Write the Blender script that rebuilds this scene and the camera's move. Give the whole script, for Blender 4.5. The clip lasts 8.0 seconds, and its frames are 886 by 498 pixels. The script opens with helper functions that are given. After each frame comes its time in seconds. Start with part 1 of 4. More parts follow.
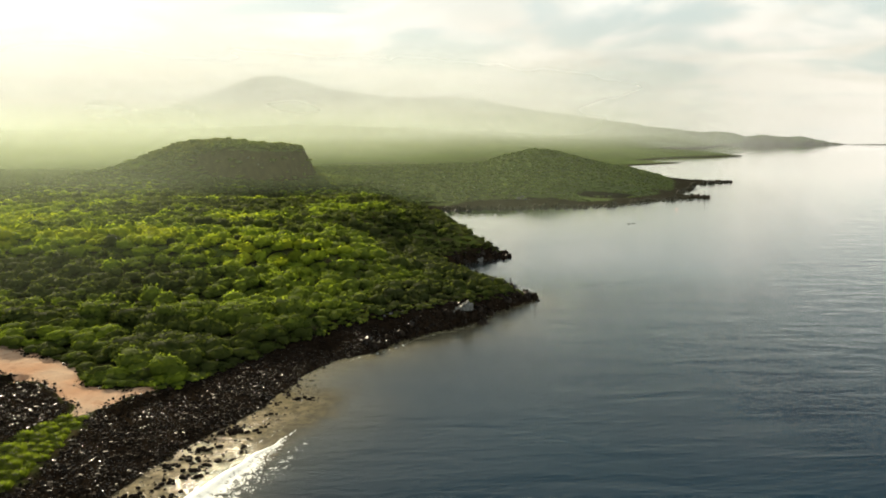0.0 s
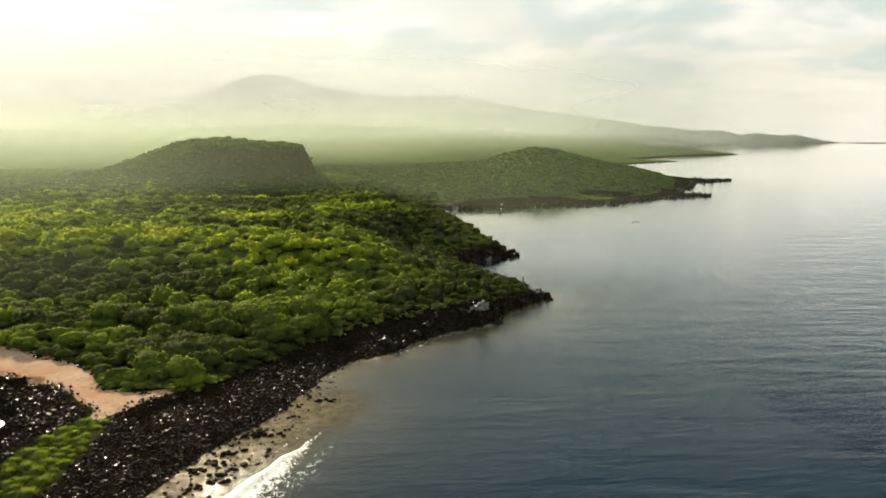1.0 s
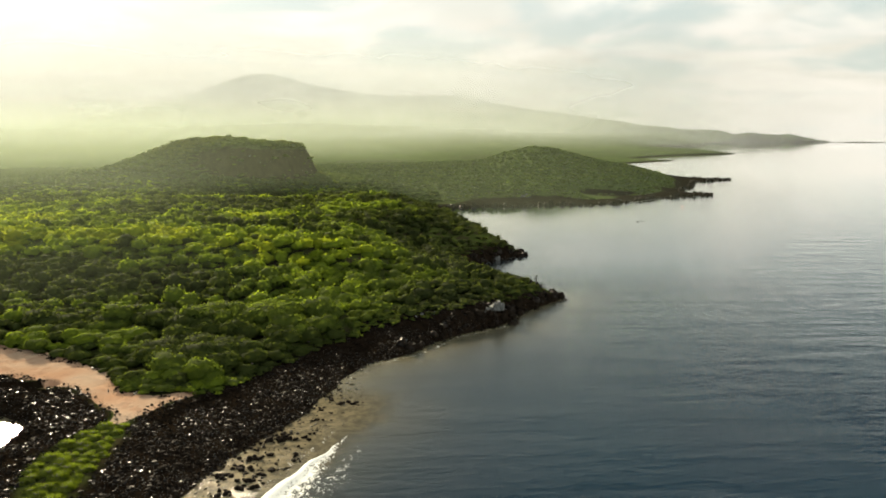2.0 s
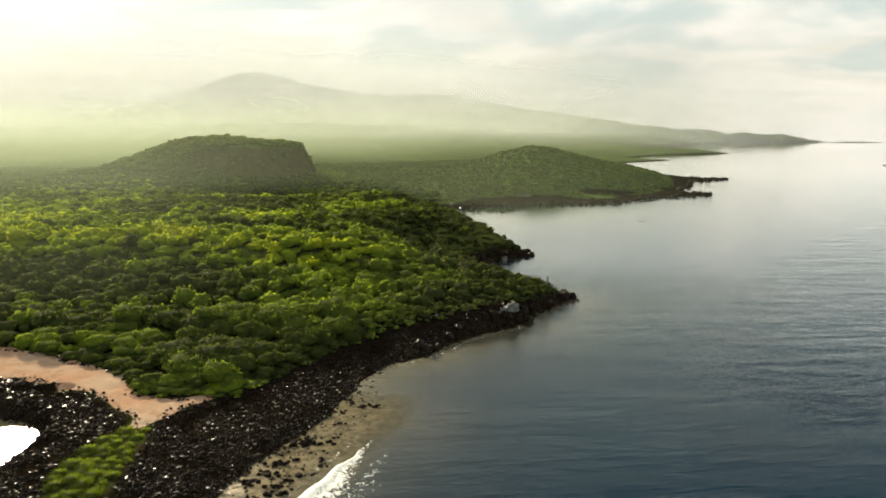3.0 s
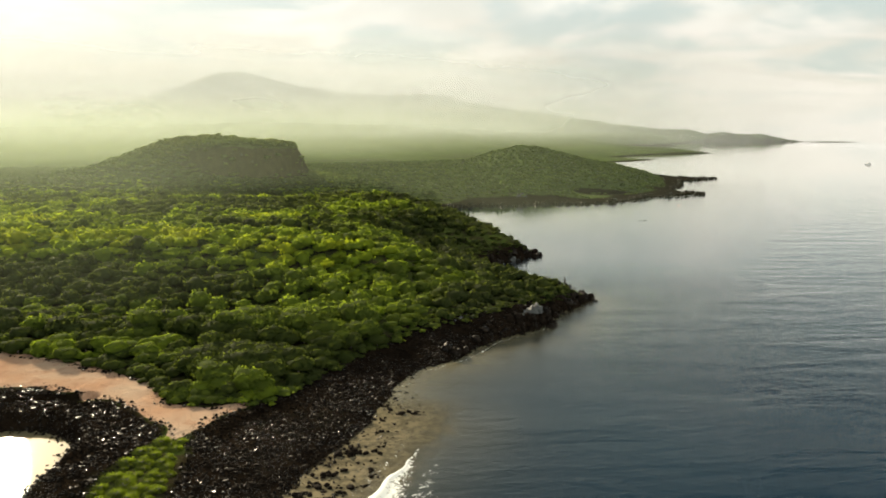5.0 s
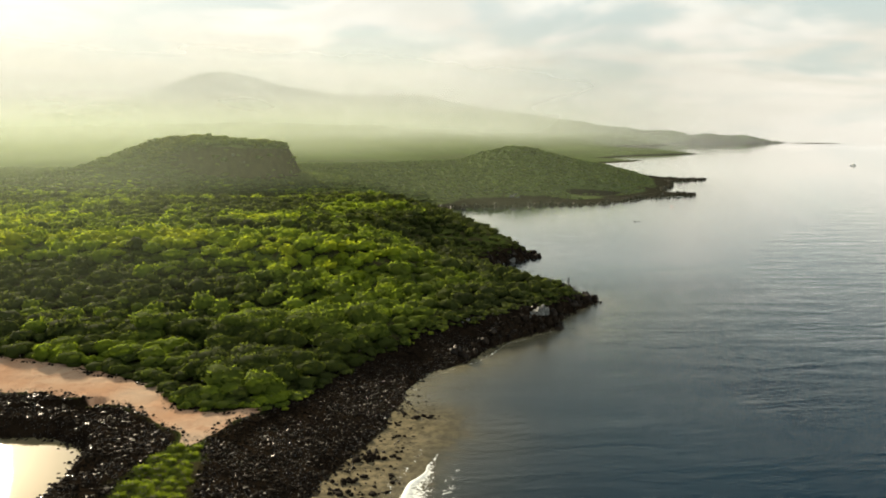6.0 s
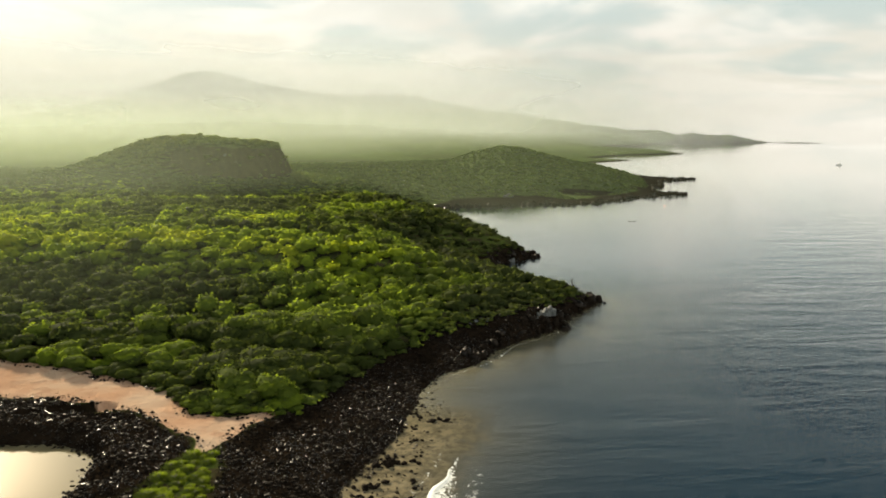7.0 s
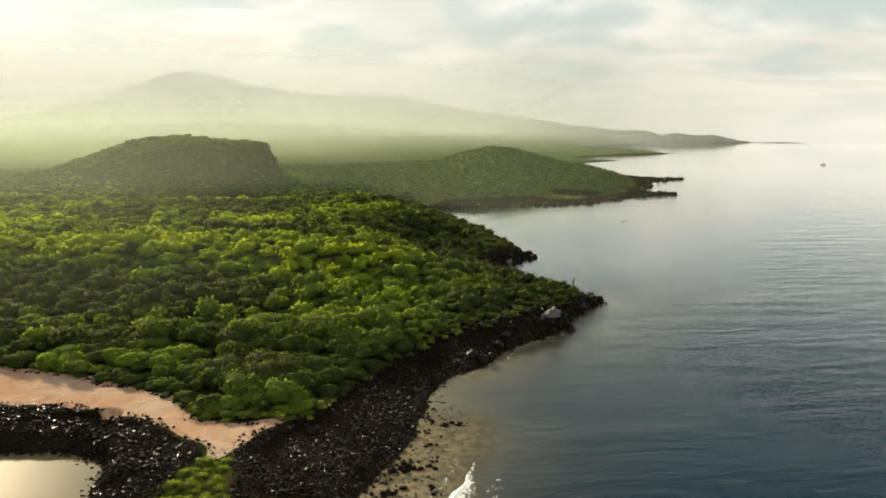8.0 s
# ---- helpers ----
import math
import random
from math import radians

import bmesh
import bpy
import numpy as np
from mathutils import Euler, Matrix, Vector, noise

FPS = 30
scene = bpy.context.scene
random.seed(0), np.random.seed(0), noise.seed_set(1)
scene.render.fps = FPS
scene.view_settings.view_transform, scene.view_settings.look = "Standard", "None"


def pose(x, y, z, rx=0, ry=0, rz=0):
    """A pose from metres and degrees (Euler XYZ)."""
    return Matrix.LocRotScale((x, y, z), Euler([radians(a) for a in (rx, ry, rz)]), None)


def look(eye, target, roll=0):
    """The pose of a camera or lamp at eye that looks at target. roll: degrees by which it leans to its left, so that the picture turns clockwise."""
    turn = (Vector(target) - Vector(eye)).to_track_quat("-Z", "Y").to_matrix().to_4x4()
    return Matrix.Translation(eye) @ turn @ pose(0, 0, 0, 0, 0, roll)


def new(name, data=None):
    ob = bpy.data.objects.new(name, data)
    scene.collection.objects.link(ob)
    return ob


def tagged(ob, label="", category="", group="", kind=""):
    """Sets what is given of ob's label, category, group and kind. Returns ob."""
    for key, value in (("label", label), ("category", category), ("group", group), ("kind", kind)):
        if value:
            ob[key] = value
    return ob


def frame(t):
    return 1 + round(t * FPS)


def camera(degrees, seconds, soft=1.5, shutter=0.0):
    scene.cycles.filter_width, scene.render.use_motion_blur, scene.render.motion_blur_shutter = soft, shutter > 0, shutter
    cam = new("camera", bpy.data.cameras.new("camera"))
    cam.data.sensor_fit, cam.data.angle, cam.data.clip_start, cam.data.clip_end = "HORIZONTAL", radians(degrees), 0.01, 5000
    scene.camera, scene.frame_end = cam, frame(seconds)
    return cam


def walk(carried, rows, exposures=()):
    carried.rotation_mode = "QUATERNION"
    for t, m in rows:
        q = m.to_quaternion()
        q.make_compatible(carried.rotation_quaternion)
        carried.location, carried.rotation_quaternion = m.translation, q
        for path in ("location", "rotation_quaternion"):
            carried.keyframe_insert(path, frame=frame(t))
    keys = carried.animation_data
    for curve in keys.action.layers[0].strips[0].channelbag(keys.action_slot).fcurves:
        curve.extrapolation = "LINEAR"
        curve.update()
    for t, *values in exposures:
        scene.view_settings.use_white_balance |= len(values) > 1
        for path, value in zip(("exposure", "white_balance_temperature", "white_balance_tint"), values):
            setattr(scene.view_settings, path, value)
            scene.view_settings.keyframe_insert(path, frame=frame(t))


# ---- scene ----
cam = camera(60.6, 8.0, soft=1.8)
METRES, EYE, TILT, LEAN, TURN = 44.0, 48.8, -8.5, 0.0, 0.0
ROWS = [
    (0.0, 0.0, 0.0, 0.0, 0.0, 0.0, -0.0),
    (0.5, -0.0623, 0.0259, -0.0003, -0.21, -0.04, 0.08),
    (1.0, -0.1213, 0.05, 0.0005, -0.42, -0.07, 0.16),
    (1.5, -0.1826, 0.0772, 0.0006, -0.62, -0.09, 0.21),
    (3.0, -0.3675, 0.1495, 0.0097, -1.42, -0.18, 0.19),
    (3.5, -0.428, 0.1765, 0.0103, -1.74, -0.18, 0.27),
    (4.0, -0.4871, 0.2004, 0.0116, -2.06, -0.18, 0.33),
    (4.5, -0.5451, 0.2225, 0.0144, -2.45, -0.2, 0.39),
    (6.0, -0.7158, 0.2887, 0.0233, -3.98, -0.16, 0.46),
    (6.5, -0.7709, 0.3078, 0.028, -4.57, -0.17, 0.52),
    (7.0, -0.8258, 0.332, 0.0305, -5.02, -0.19, 0.61),
    (7.5, -0.8774, 0.3563, 0.0336, -5.57, -0.19, 0.71),
    (8.0, -0.924, 0.3782, 0.0364, -6.15, -0.17, 0.85),
]
walk(cam, [(t, pose(0, 0, EYE, TILT, LEAN, TURN) @ pose(METRES * x, METRES * y, METRES * z, 90 + pitch, roll, yaw)) for t, x, y, z, yaw, pitch, roll in ROWS],
     exposures=[(0.0, 1.44, 6650, 12), (8.0, 1.35, 6650, 12)])

# ---- light ----
SUN_AZ, SUN_EL = 30.5, 21.0
SUN = Vector((-math.sin(radians(SUN_AZ)) * math.cos(radians(SUN_EL)), math.cos(radians(SUN_AZ)) * math.cos(radians(SUN_EL)), math.sin(radians(SUN_EL))))
lamp = bpy.data.lights.new("sun", "SUN")
lamp.energy, lamp.angle, lamp.color = 5.0, radians(6.0), (1.0, 0.87, 0.62)
sun = new("sun", lamp)
sun.matrix_basis = look((0, 0, 300), Vector((0, 0, 300)) - SUN)


class Nodes:
    """Short hand for building a node tree."""

    def __init__(self, tree):
        self.tree = tree
        tree.nodes.clear()

    def add(self, kind, ins=None, **props):
        n = self.tree.nodes.new(kind)
        if "operation" in props:
            n.operation = props["operation"]
        if "use_clamp" in props:
            n.use_clamp = props["use_clamp"]
        if "data_type" in props:
            n.data_type, n.blend_type = props["data_type"], props["blend_type"]
        if "interpolation_type" in props:
            n.interpolation_type = props["interpolation_type"]
        if "attribute_name" in props:
            n.attribute_name = props["attribute_name"]
        for k, v in (ins or {}).items():
            self.put(n.inputs[k], v)
        return n

    def put(self, socket, v):
        if isinstance(v, bpy.types.NodeSocket):
            self.tree.links.new(v, socket)
        elif isinstance(v, bpy.types.Node):
            self.tree.links.new(v.outputs[0], socket)
        else:
            socket.default_value = v

    def math(self, op, a, b=0.0, clamp=False):
        return self.add("ShaderNodeMath", {0: a, 1: b}, operation=op, use_clamp=clamp)

    def vec(self, op, a, b=(0, 0, 0)):
        return self.add("ShaderNodeVectorMath", {0: a, 1: b}, operation=op)

    def mix(self, fac, a, b, blend="MIX"):
        n = self.add("ShaderNodeMix", data_type="RGBA", blend_type=blend)
        self.put(n.inputs[0], fac)
        self.put(n.inputs[6], a)
        self.put(n.inputs[7], b)
        return n.outputs[2]

    def ramp(self, fac, lo, hi, a=0.0, b=1.0):
        n = self.add("ShaderNodeMapRange", {0: fac, 1: lo, 2: hi, 3: a, 4: b}, interpolation_type="SMOOTHSTEP")
        return n.outputs[0]

    def noise(self, vec, scale, detail=4.0, rough=0.55, dist=0.0):
        return self.add("ShaderNodeTexNoise", {"Vector": vec, "Scale": scale, "Detail": detail, "Roughness": rough, "Distortion": dist}).outputs[0]


world = bpy.data.worlds.new("sky")
scene.world = world
world.use_nodes = True
w = Nodes(world.node_tree)
ray = w.vec("NORMALIZE", w.add("ShaderNodeTexCoord").outputs["Generated"])
xyz = w.add("ShaderNodeSeparateXYZ", {0: ray})
up = w.math("MAXIMUM", xyz.outputs[2], 0.0)
air = w.add("ShaderNodeTexSky")
air.sky_type, air.sun_disc, air.sun_elevation, air.sun_rotation = "NISHITA", False, radians(SUN_EL), radians(-SUN_AZ)
air_dim = w.mix(1.0, air.outputs[0], (0.10, 0.10, 0.10, 1), "MULTIPLY")
flat = w.math("DIVIDE", 1.0, w.math("ADD", up, 0.16))
plane = w.vec("MULTIPLY", w.add("ShaderNodeCombineXYZ", {0: xyz.outputs[0], 1: xyz.outputs[1], 2: 0.0}), w.add("ShaderNodeCombineXYZ", {0: flat, 1: flat, 2: flat}))
puff = w.noise(plane, 1.5, 7.0, 0.55, 0.5)
puff_low = w.noise(plane, 0.55, 3.0, 0.5)
cover = w.ramp(w.math("ADD", w.math("MULTIPLY", puff, 0.6), w.math("MULTIPLY", puff_low, 0.4)), 0.41, 0.54)
# a broken overcast, brightest towards the horizon and heavy overhead; opposite the sun, out of view, brightened as
# added fill
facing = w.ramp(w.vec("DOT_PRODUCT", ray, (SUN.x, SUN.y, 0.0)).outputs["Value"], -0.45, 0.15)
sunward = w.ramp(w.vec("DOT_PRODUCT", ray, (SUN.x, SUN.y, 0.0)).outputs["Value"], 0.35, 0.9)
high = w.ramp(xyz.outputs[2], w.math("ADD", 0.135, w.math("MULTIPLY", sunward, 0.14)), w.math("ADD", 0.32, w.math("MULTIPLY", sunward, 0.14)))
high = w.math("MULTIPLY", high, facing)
belly = w.ramp(w.noise(w.vec("MULTIPLY", plane, (1.0, 1.6, 1.0)), 0.9, 5.0, 0.5, 0.8), 0.42, 0.62)
cloud = w.mix(belly, (1.14, 1.10, 0.975, 1), (0.94, 0.915, 0.79, 1))
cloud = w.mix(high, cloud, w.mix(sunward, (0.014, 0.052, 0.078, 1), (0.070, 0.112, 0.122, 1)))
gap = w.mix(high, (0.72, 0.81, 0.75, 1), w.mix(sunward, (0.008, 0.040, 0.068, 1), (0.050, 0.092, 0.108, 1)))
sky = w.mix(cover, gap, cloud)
# unseen sky raised 2.3 times as fill for the trees' shaded sides
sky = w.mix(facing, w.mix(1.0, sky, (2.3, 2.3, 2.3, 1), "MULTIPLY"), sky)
sky = w.mix(0.12, sky, air_dim)
low = w.ramp(xyz.outputs[2], 0.0, 0.085, 1.0, 0.0)
sky = w.mix(w.math("MULTIPLY", low, 0.7), sky, (1.06, 1.04, 0.935, 1))
# cooler tint higher up, added so that the sea reflects bluer
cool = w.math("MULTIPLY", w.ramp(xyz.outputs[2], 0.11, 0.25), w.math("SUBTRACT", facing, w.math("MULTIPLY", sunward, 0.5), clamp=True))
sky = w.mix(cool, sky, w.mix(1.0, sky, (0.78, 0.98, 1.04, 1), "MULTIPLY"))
near_sun = w.math("MAXIMUM", w.vec("DOT_PRODUCT", ray, tuple(SUN)).outputs["Value"], 0.0)
wide = w.math("MULTIPLY", w.math("POWER", near_sun, 14.0), 0.24)
tight = w.math("MULTIPLY", w.math("POWER", near_sun, 160.0), 15.0)
for halo, hue in ((wide, (1.0, 0.95, 0.87, 1)), (tight, (1.0, 0.80, 0.50, 1))):
    sky = w.mix(1.0, sky, w.mix(1.0, w.add("ShaderNodeCombineXYZ", {0: halo, 1: halo, 2: halo}).outputs[0], hue, "MULTIPLY"), "ADD")
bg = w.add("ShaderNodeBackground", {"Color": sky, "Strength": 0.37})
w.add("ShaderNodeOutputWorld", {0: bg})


# ---- materials ----
def material(name):
    m = bpy.data.materials.new(name)
    m.use_nodes = True
    return m, Nodes(m.node_tree)


def surface(n, shader):
    n.add("ShaderNodeOutputMaterial", {0: shader})


def rock_material(name="wet_lava", shine=1.0):
    m, n = material(name)
    p = n.add("ShaderNodeTexCoord").outputs["Object"]
    spots = n.noise(p, 1.4, 6.0)
    rnd = n.add("ShaderNodeNewGeometry").outputs["Random Per Island"]
    c = n.mix(n.ramp(spots, 0.35, 0.7), (0.003, 0.0025, 0.002, 1), (0.013, 0.010, 0.0068, 1))
    c = n.mix(n.math("MULTIPLY", rnd, 0.5), c, (0.007, 0.0055, 0.004, 1))
    r = n.ramp(rnd, 0.0, 0.5, 0.17, 0.9)
    gloss = n.math("MULTIPLY", n.ramp(rnd, 0.35, 0.6, shine, 0.02), n.ramp(n.noise(n.add("ShaderNodeNewGeometry").outputs["Position"], 0.14, 3.0), 0.34, 0.52))
    b = n.add("ShaderNodeBump", {"Strength": 0.6, "Distance": 0.08, "Height": n.noise(p, 7.0, 6.0, 0.65)})
    surface(n, n.add("ShaderNodeBsdfPrincipled", {"Base Color": c, "Roughness": r, "Specular IOR Level": gloss, "Normal": b}))
    return m


def leaf_material():
    m, n = material("foliage")
    tint = n.add("ShaderNodeAttribute", attribute_name="tint").outputs["Fac"]
    rnd = n.add("ShaderNodeNewGeometry").outputs["Random Per Island"]
    ramp = n.add("ShaderNodeValToRGB", {0: tint})
    e = ramp.color_ramp.elements
    e[0].position, e[0].color = 0.0, (0.072, 0.086, 0.028, 1)
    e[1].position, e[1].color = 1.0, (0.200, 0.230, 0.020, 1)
    # 0.2 is the darkest step; shade put into the tint ends there
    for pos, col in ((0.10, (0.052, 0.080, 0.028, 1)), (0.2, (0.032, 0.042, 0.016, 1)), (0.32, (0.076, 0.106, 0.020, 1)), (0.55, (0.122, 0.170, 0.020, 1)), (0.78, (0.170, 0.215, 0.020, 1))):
        x = e.new(pos)
        x.color = col
    c = n.mix(n.math("MULTIPLY", rnd, 0.26), ramp.outputs[0], n.mix(1.0, ramp.outputs[0], (0.5, 0.55, 0.6, 1), "MULTIPLY"))
    d = n.add("ShaderNodeBsdfPrincipled", {"Base Color": c, "Roughness": 0.9, "Specular IOR Level": 0.04})
    t = n.add("ShaderNodeBsdfTranslucent", {"Color": n.mix(1.0, c, (2.0, 2.0, 0.9, 1), "MULTIPLY")})
    surface(n, n.add("ShaderNodeMixShader", {0: 0.6, 1: d, 2: t}))
    return m


def bark_material():
    m, n = material("bark")
    p = n.add("ShaderNodeTexCoord").outputs["Object"]
    c = n.mix(n.noise(p, 6.0), (0.10, 0.085, 0.07, 1), (0.24, 0.21, 0.18, 1))
    surface(n, n.add("ShaderNodeBsdfPrincipled", {"Base Color": c, "Roughness": 0.9}))
    return m


def ground_material():
    m, n = material("ground")
    p = n.add("ShaderNodeTexCoord").outputs["Object"]
    zone = n.add("ShaderNodeSeparateColor", {0: n.add("ShaderNodeAttribute", attribute_name="zone").outputs["Color"]})
    big, small = n.noise(p, 0.02, 4.0), n.noise(p, 0.35, 7.0)
    mid = n.noise(p, 0.07, 5.0)
    grass = n.mix(n.ramp(mid, 0.3, 0.7), (0.028, 0.034, 0.012, 1), (0.055, 0.080, 0.016, 1))
    grass = n.mix(n.ramp(small, 0.45, 0.62), grass, (0.030, 0.028, 0.014, 1))
    far = n.mix(n.ramp(big, 0.35, 0.65), (0.032, 0.050, 0.018, 1), (0.050, 0.074, 0.022, 1))
    far = n.mix(n.ramp(mid, 0.45, 0.6), far, (0.045, 0.062, 0.022, 1))
    far = n.mix(n.ramp(n.noise(p, 0.006, 3.0), 0.5, 0.62, 0.0, 0.6), far, (0.040, 0.048, 0.024, 1))
    land = n.mix(zone.outputs[2], grass, far)
    steep = n.add("ShaderNodeSeparateXYZ", {0: n.add("ShaderNodeNewGeometry").outputs["True Normal"]}).outputs[2]
    streaks = n.noise(n.vec("MULTIPLY", p, (0.35, 0.35, 0.06)), 1.0, 5.0, 0.6, 0.4)
    bare = n.mix(n.ramp(streaks, 0.35, 0.65), (0.014, 0.012, 0.007, 1), (0.030, 0.027, 0.015, 1))
    land = n.mix(n.ramp(steep, 0.85, 0.7), land, bare)
    sand = n.mix(n.ramp(mid, 0.3, 0.7), (0.300, 0.178, 0.112, 1), (0.320, 0.240, 0.175, 1))
    sand = n.mix(n.ramp(small, 0.5, 0.75), sand, (0.25, 0.15, 0.10, 1))
    lava = n.mix(n.ramp(small, 0.3, 0.7), (0.004, 0.003, 0.0022, 1), (0.011, 0.008, 0.0052, 1))
    c = n.mix(zone.outputs[1], land, lava)
    c = n.mix(n.ramp(n.math("ADD", zone.outputs[0], n.math("MULTIPLY", n.math("SUBTRACT", small, 0.5), 0.9)), 0.4, 0.6), c, sand)
    reef = n.add("ShaderNodeAttribute", attribute_name="zone").outputs["Alpha"]
    c = n.mix(reef, c, n.mix(n.ramp(small, 0.35, 0.65), (0.030, 0.025, 0.016, 1), (0.120, 0.104, 0.066, 1)))
    b = n.add("ShaderNodeBump", {"Strength": 0.8, "Distance": 0.5, "Height": n.noise(p, 0.9, 8.0, 0.65)})
    rough = n.math("SUBTRACT", 0.92, n.math("MULTIPLY", zone.outputs[1], 0.3))
    surface(n, n.add("ShaderNodeBsdfPrincipled", {"Base Color": c, "Roughness": rough, "Specular IOR Level": 0.0, "Normal": b}))
    return m


def water_material():
    m, n = material("sea")
    p = n.add("ShaderNodeTexCoord").outputs["Object"]
    shallow = n.add("ShaderNodeAttribute", attribute_name="shallow").outputs["Fac"]
    reef = n.add("ShaderNodeAttribute", attribute_name="reef").outputs["Fac"]
    drift = n.noise(p, 0.012, 3.0)
    deep = n.mix(n.ramp(drift, 0.35, 0.65), (0.001, 0.008, 0.017, 1), (0.001, 0.011, 0.021, 1))
    body = n.mix(shallow, deep, (0.098, 0.088, 0.052, 1))
    body = n.mix(reef, body, n.mix(n.ramp(n.noise(p, 0.5, 5.0, 0.65), 0.38, 0.62), (0.060, 0.053, 0.034, 1), (0.135, 0.115, 0.072, 1)))
    lane = n.add("ShaderNodeMapping", {"Vector": p, "Rotation": (0, 0, radians(-9))}).outputs[0]
    swell = n.noise(n.vec("MULTIPLY", lane, (0.21, 0.70, 1.0)), 1.0, 3.0, 0.5, 0.5)
    chop = n.noise(n.vec("MULTIPLY", lane, (1.1, 2.6, 1.0)), 1.0, 5.0, 0.66, 0.3)
    patch = n.ramp(n.noise(n.vec("MULTIPLY", p, (0.006, 0.012, 1.0)), 1.0, 3.0), 0.35, 0.65, 0.7, 1.0)
    h = n.math("ADD", n.math("MULTIPLY", swell, 0.42), n.math("MULTIPLY", n.math("MULTIPLY", chop, n.ramp(n.add("ShaderNodeSeparateXYZ", {0: p}).outputs[1], 110.0, 420.0, 0.42, 0.08)), patch))
    offshore = n.ramp(n.add("ShaderNodeSeparateXYZ", {0: p}).outputs[1], 400.0, 1100.0, 1.0, 0.16)
    roll = n.noise(n.vec("MULTIPLY", p, (0.03, 0.12, 1.0)), 1.0, 3.0, 0.5, 0.6)
    h = n.math("ADD", h, n.math("MULTIPLY", roll, 1.3))
    h = n.math("MULTIPLY", h, offshore)
    calm = n.add("ShaderNodeAttribute", attribute_name="calm").outputs["Fac"]
    h = n.math("ADD", h, n.math("MULTIPLY", n.math("MULTIPLY", n.noise(p, 2.4, 6.0, 0.8), reef), 2.4))
    h = n.math("MULTIPLY", h, n.math("SUBTRACT", 1.0, n.math("MULTIPLY", calm, 0.96)))
    b = n.add("ShaderNodeBump", {"Strength": 0.23, "Distance": 1.0, "Height": h})
    awash = n.ramp(n.math("SUBTRACT", reef, calm, clamp=True), 0.04, 0.5)
    gloss = n.add("ShaderNodeBsdfGlossy", {"Color": (1, 1, 1, 1), "Roughness": n.math("ADD", 0.03, n.math("MULTIPLY", awash, 0.12)), "Normal": b})
    depth = n.add("ShaderNodeBsdfDiffuse", {"Color": body})
    mirror = n.add("ShaderNodeFresnel", {"IOR": 1.34, "Normal": b})
    mirror = n.math("MULTIPLY", n.math("POWER", mirror, 1.25), 1.6, clamp=True)
    # thin water over the reef: bare wet stone shows between the gleaming films
    film = n.ramp(n.math("ADD", n.noise(p, 1.5, 5.0, 0.7), n.math("MULTIPLY", n.noise(p, 0.12, 2.0), 0.5)), 0.76, 0.91, 0.03, 0.75)
    mirror = n.math("MULTIPLY", mirror, n.mix(awash, (1, 1, 1, 1), film))
    surface(n, n.add("ShaderNodeMixShader", {0: mirror, 1: depth, 2: gloss}))
    return m


def foam_material():
    m, n = material("foam")
    p = n.add("ShaderNodeTexCoord").outputs["Object"]
    thick = n.add("ShaderNodeAttribute", attribute_name="thick").outputs["Fac"]
    lace = n.noise(p, 1.1, 8.0, 0.72, 1.4)
    a = n.ramp(n.math("ADD", n.math("MULTIPLY", n.math("SUBTRACT", lace, 0.5), 2.6), thick), 0.36, 0.64)
    d = n.add("ShaderNodeBsdfPrincipled", {"Base Color": (0.50, 0.53, 0.52, 1), "Roughness": 0.8})
    surface(n, n.add("ShaderNodeMixShader", {0: a, 1: n.add("ShaderNodeBsdfTransparent"), 2: d}))
    return m


def haze_material(name, density, hue):
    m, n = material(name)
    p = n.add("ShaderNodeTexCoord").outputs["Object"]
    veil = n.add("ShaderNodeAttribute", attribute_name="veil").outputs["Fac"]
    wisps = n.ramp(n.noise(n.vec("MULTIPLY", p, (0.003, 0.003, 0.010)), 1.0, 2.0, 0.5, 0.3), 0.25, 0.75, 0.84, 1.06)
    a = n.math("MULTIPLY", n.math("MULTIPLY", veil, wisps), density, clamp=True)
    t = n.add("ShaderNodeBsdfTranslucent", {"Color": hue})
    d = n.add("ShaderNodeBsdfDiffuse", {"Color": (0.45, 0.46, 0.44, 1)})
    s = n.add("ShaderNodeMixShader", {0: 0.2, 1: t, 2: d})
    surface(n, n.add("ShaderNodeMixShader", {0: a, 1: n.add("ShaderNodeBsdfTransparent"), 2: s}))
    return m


def plain_material(name, col, rough=0.6, scale=2.0, vary=0.25, metal=0.0):
    m, n = material(name)
    p = n.add("ShaderNodeTexCoord").outputs["Object"]
    c = n.mix(n.ramp(n.noise(p, scale, 6.0), 0.3, 0.7), tuple(x * (1 - vary) for x in col) + (1,), tuple(min(1, x * (1 + vary)) for x in col) + (1,))
    b = n.add("ShaderNodeBump", {"Strength": 0.3, "Distance": 0.05, "Height": n.noise(p, scale * 4, 6.0)})
    surface(n, n.add("ShaderNodeBsdfPrincipled", {"Base Color": c, "Roughness": rough, "Metallic": metal, "Normal": b}))
    return m


LAVA, LEAF, BARK, GROUND, SEA, FOAM = rock_material(), leaf_material(), bark_material(), ground_material(), water_material(), foam_material()
DRY_LAVA = rock_material("dry_lava", 0.08)
GUANO = plain_material("bleached_rock", (0.050, 0.057, 0.058), 0.8, 2.2, 0.75)
SNAG = plain_material("grey_twigs", (0.060, 0.060, 0.056), 0.85, 3.0)
DRIFT = plain_material("driftwood", (0.50, 0.38, 0.28), 0.85, 3.0)
PAINT = plain_material("white_paint", (0.45, 0.46, 0.45), 0.4, 0.5, 0.08)
GLASS = plain_material("dark_window", (0.03, 0.035, 0.04), 0.15, 1.0, 0.1)
ORANGE = plain_material("orange_plastic", (0.45, 0.12, 0.04), 0.5, 2.0, 0.1)


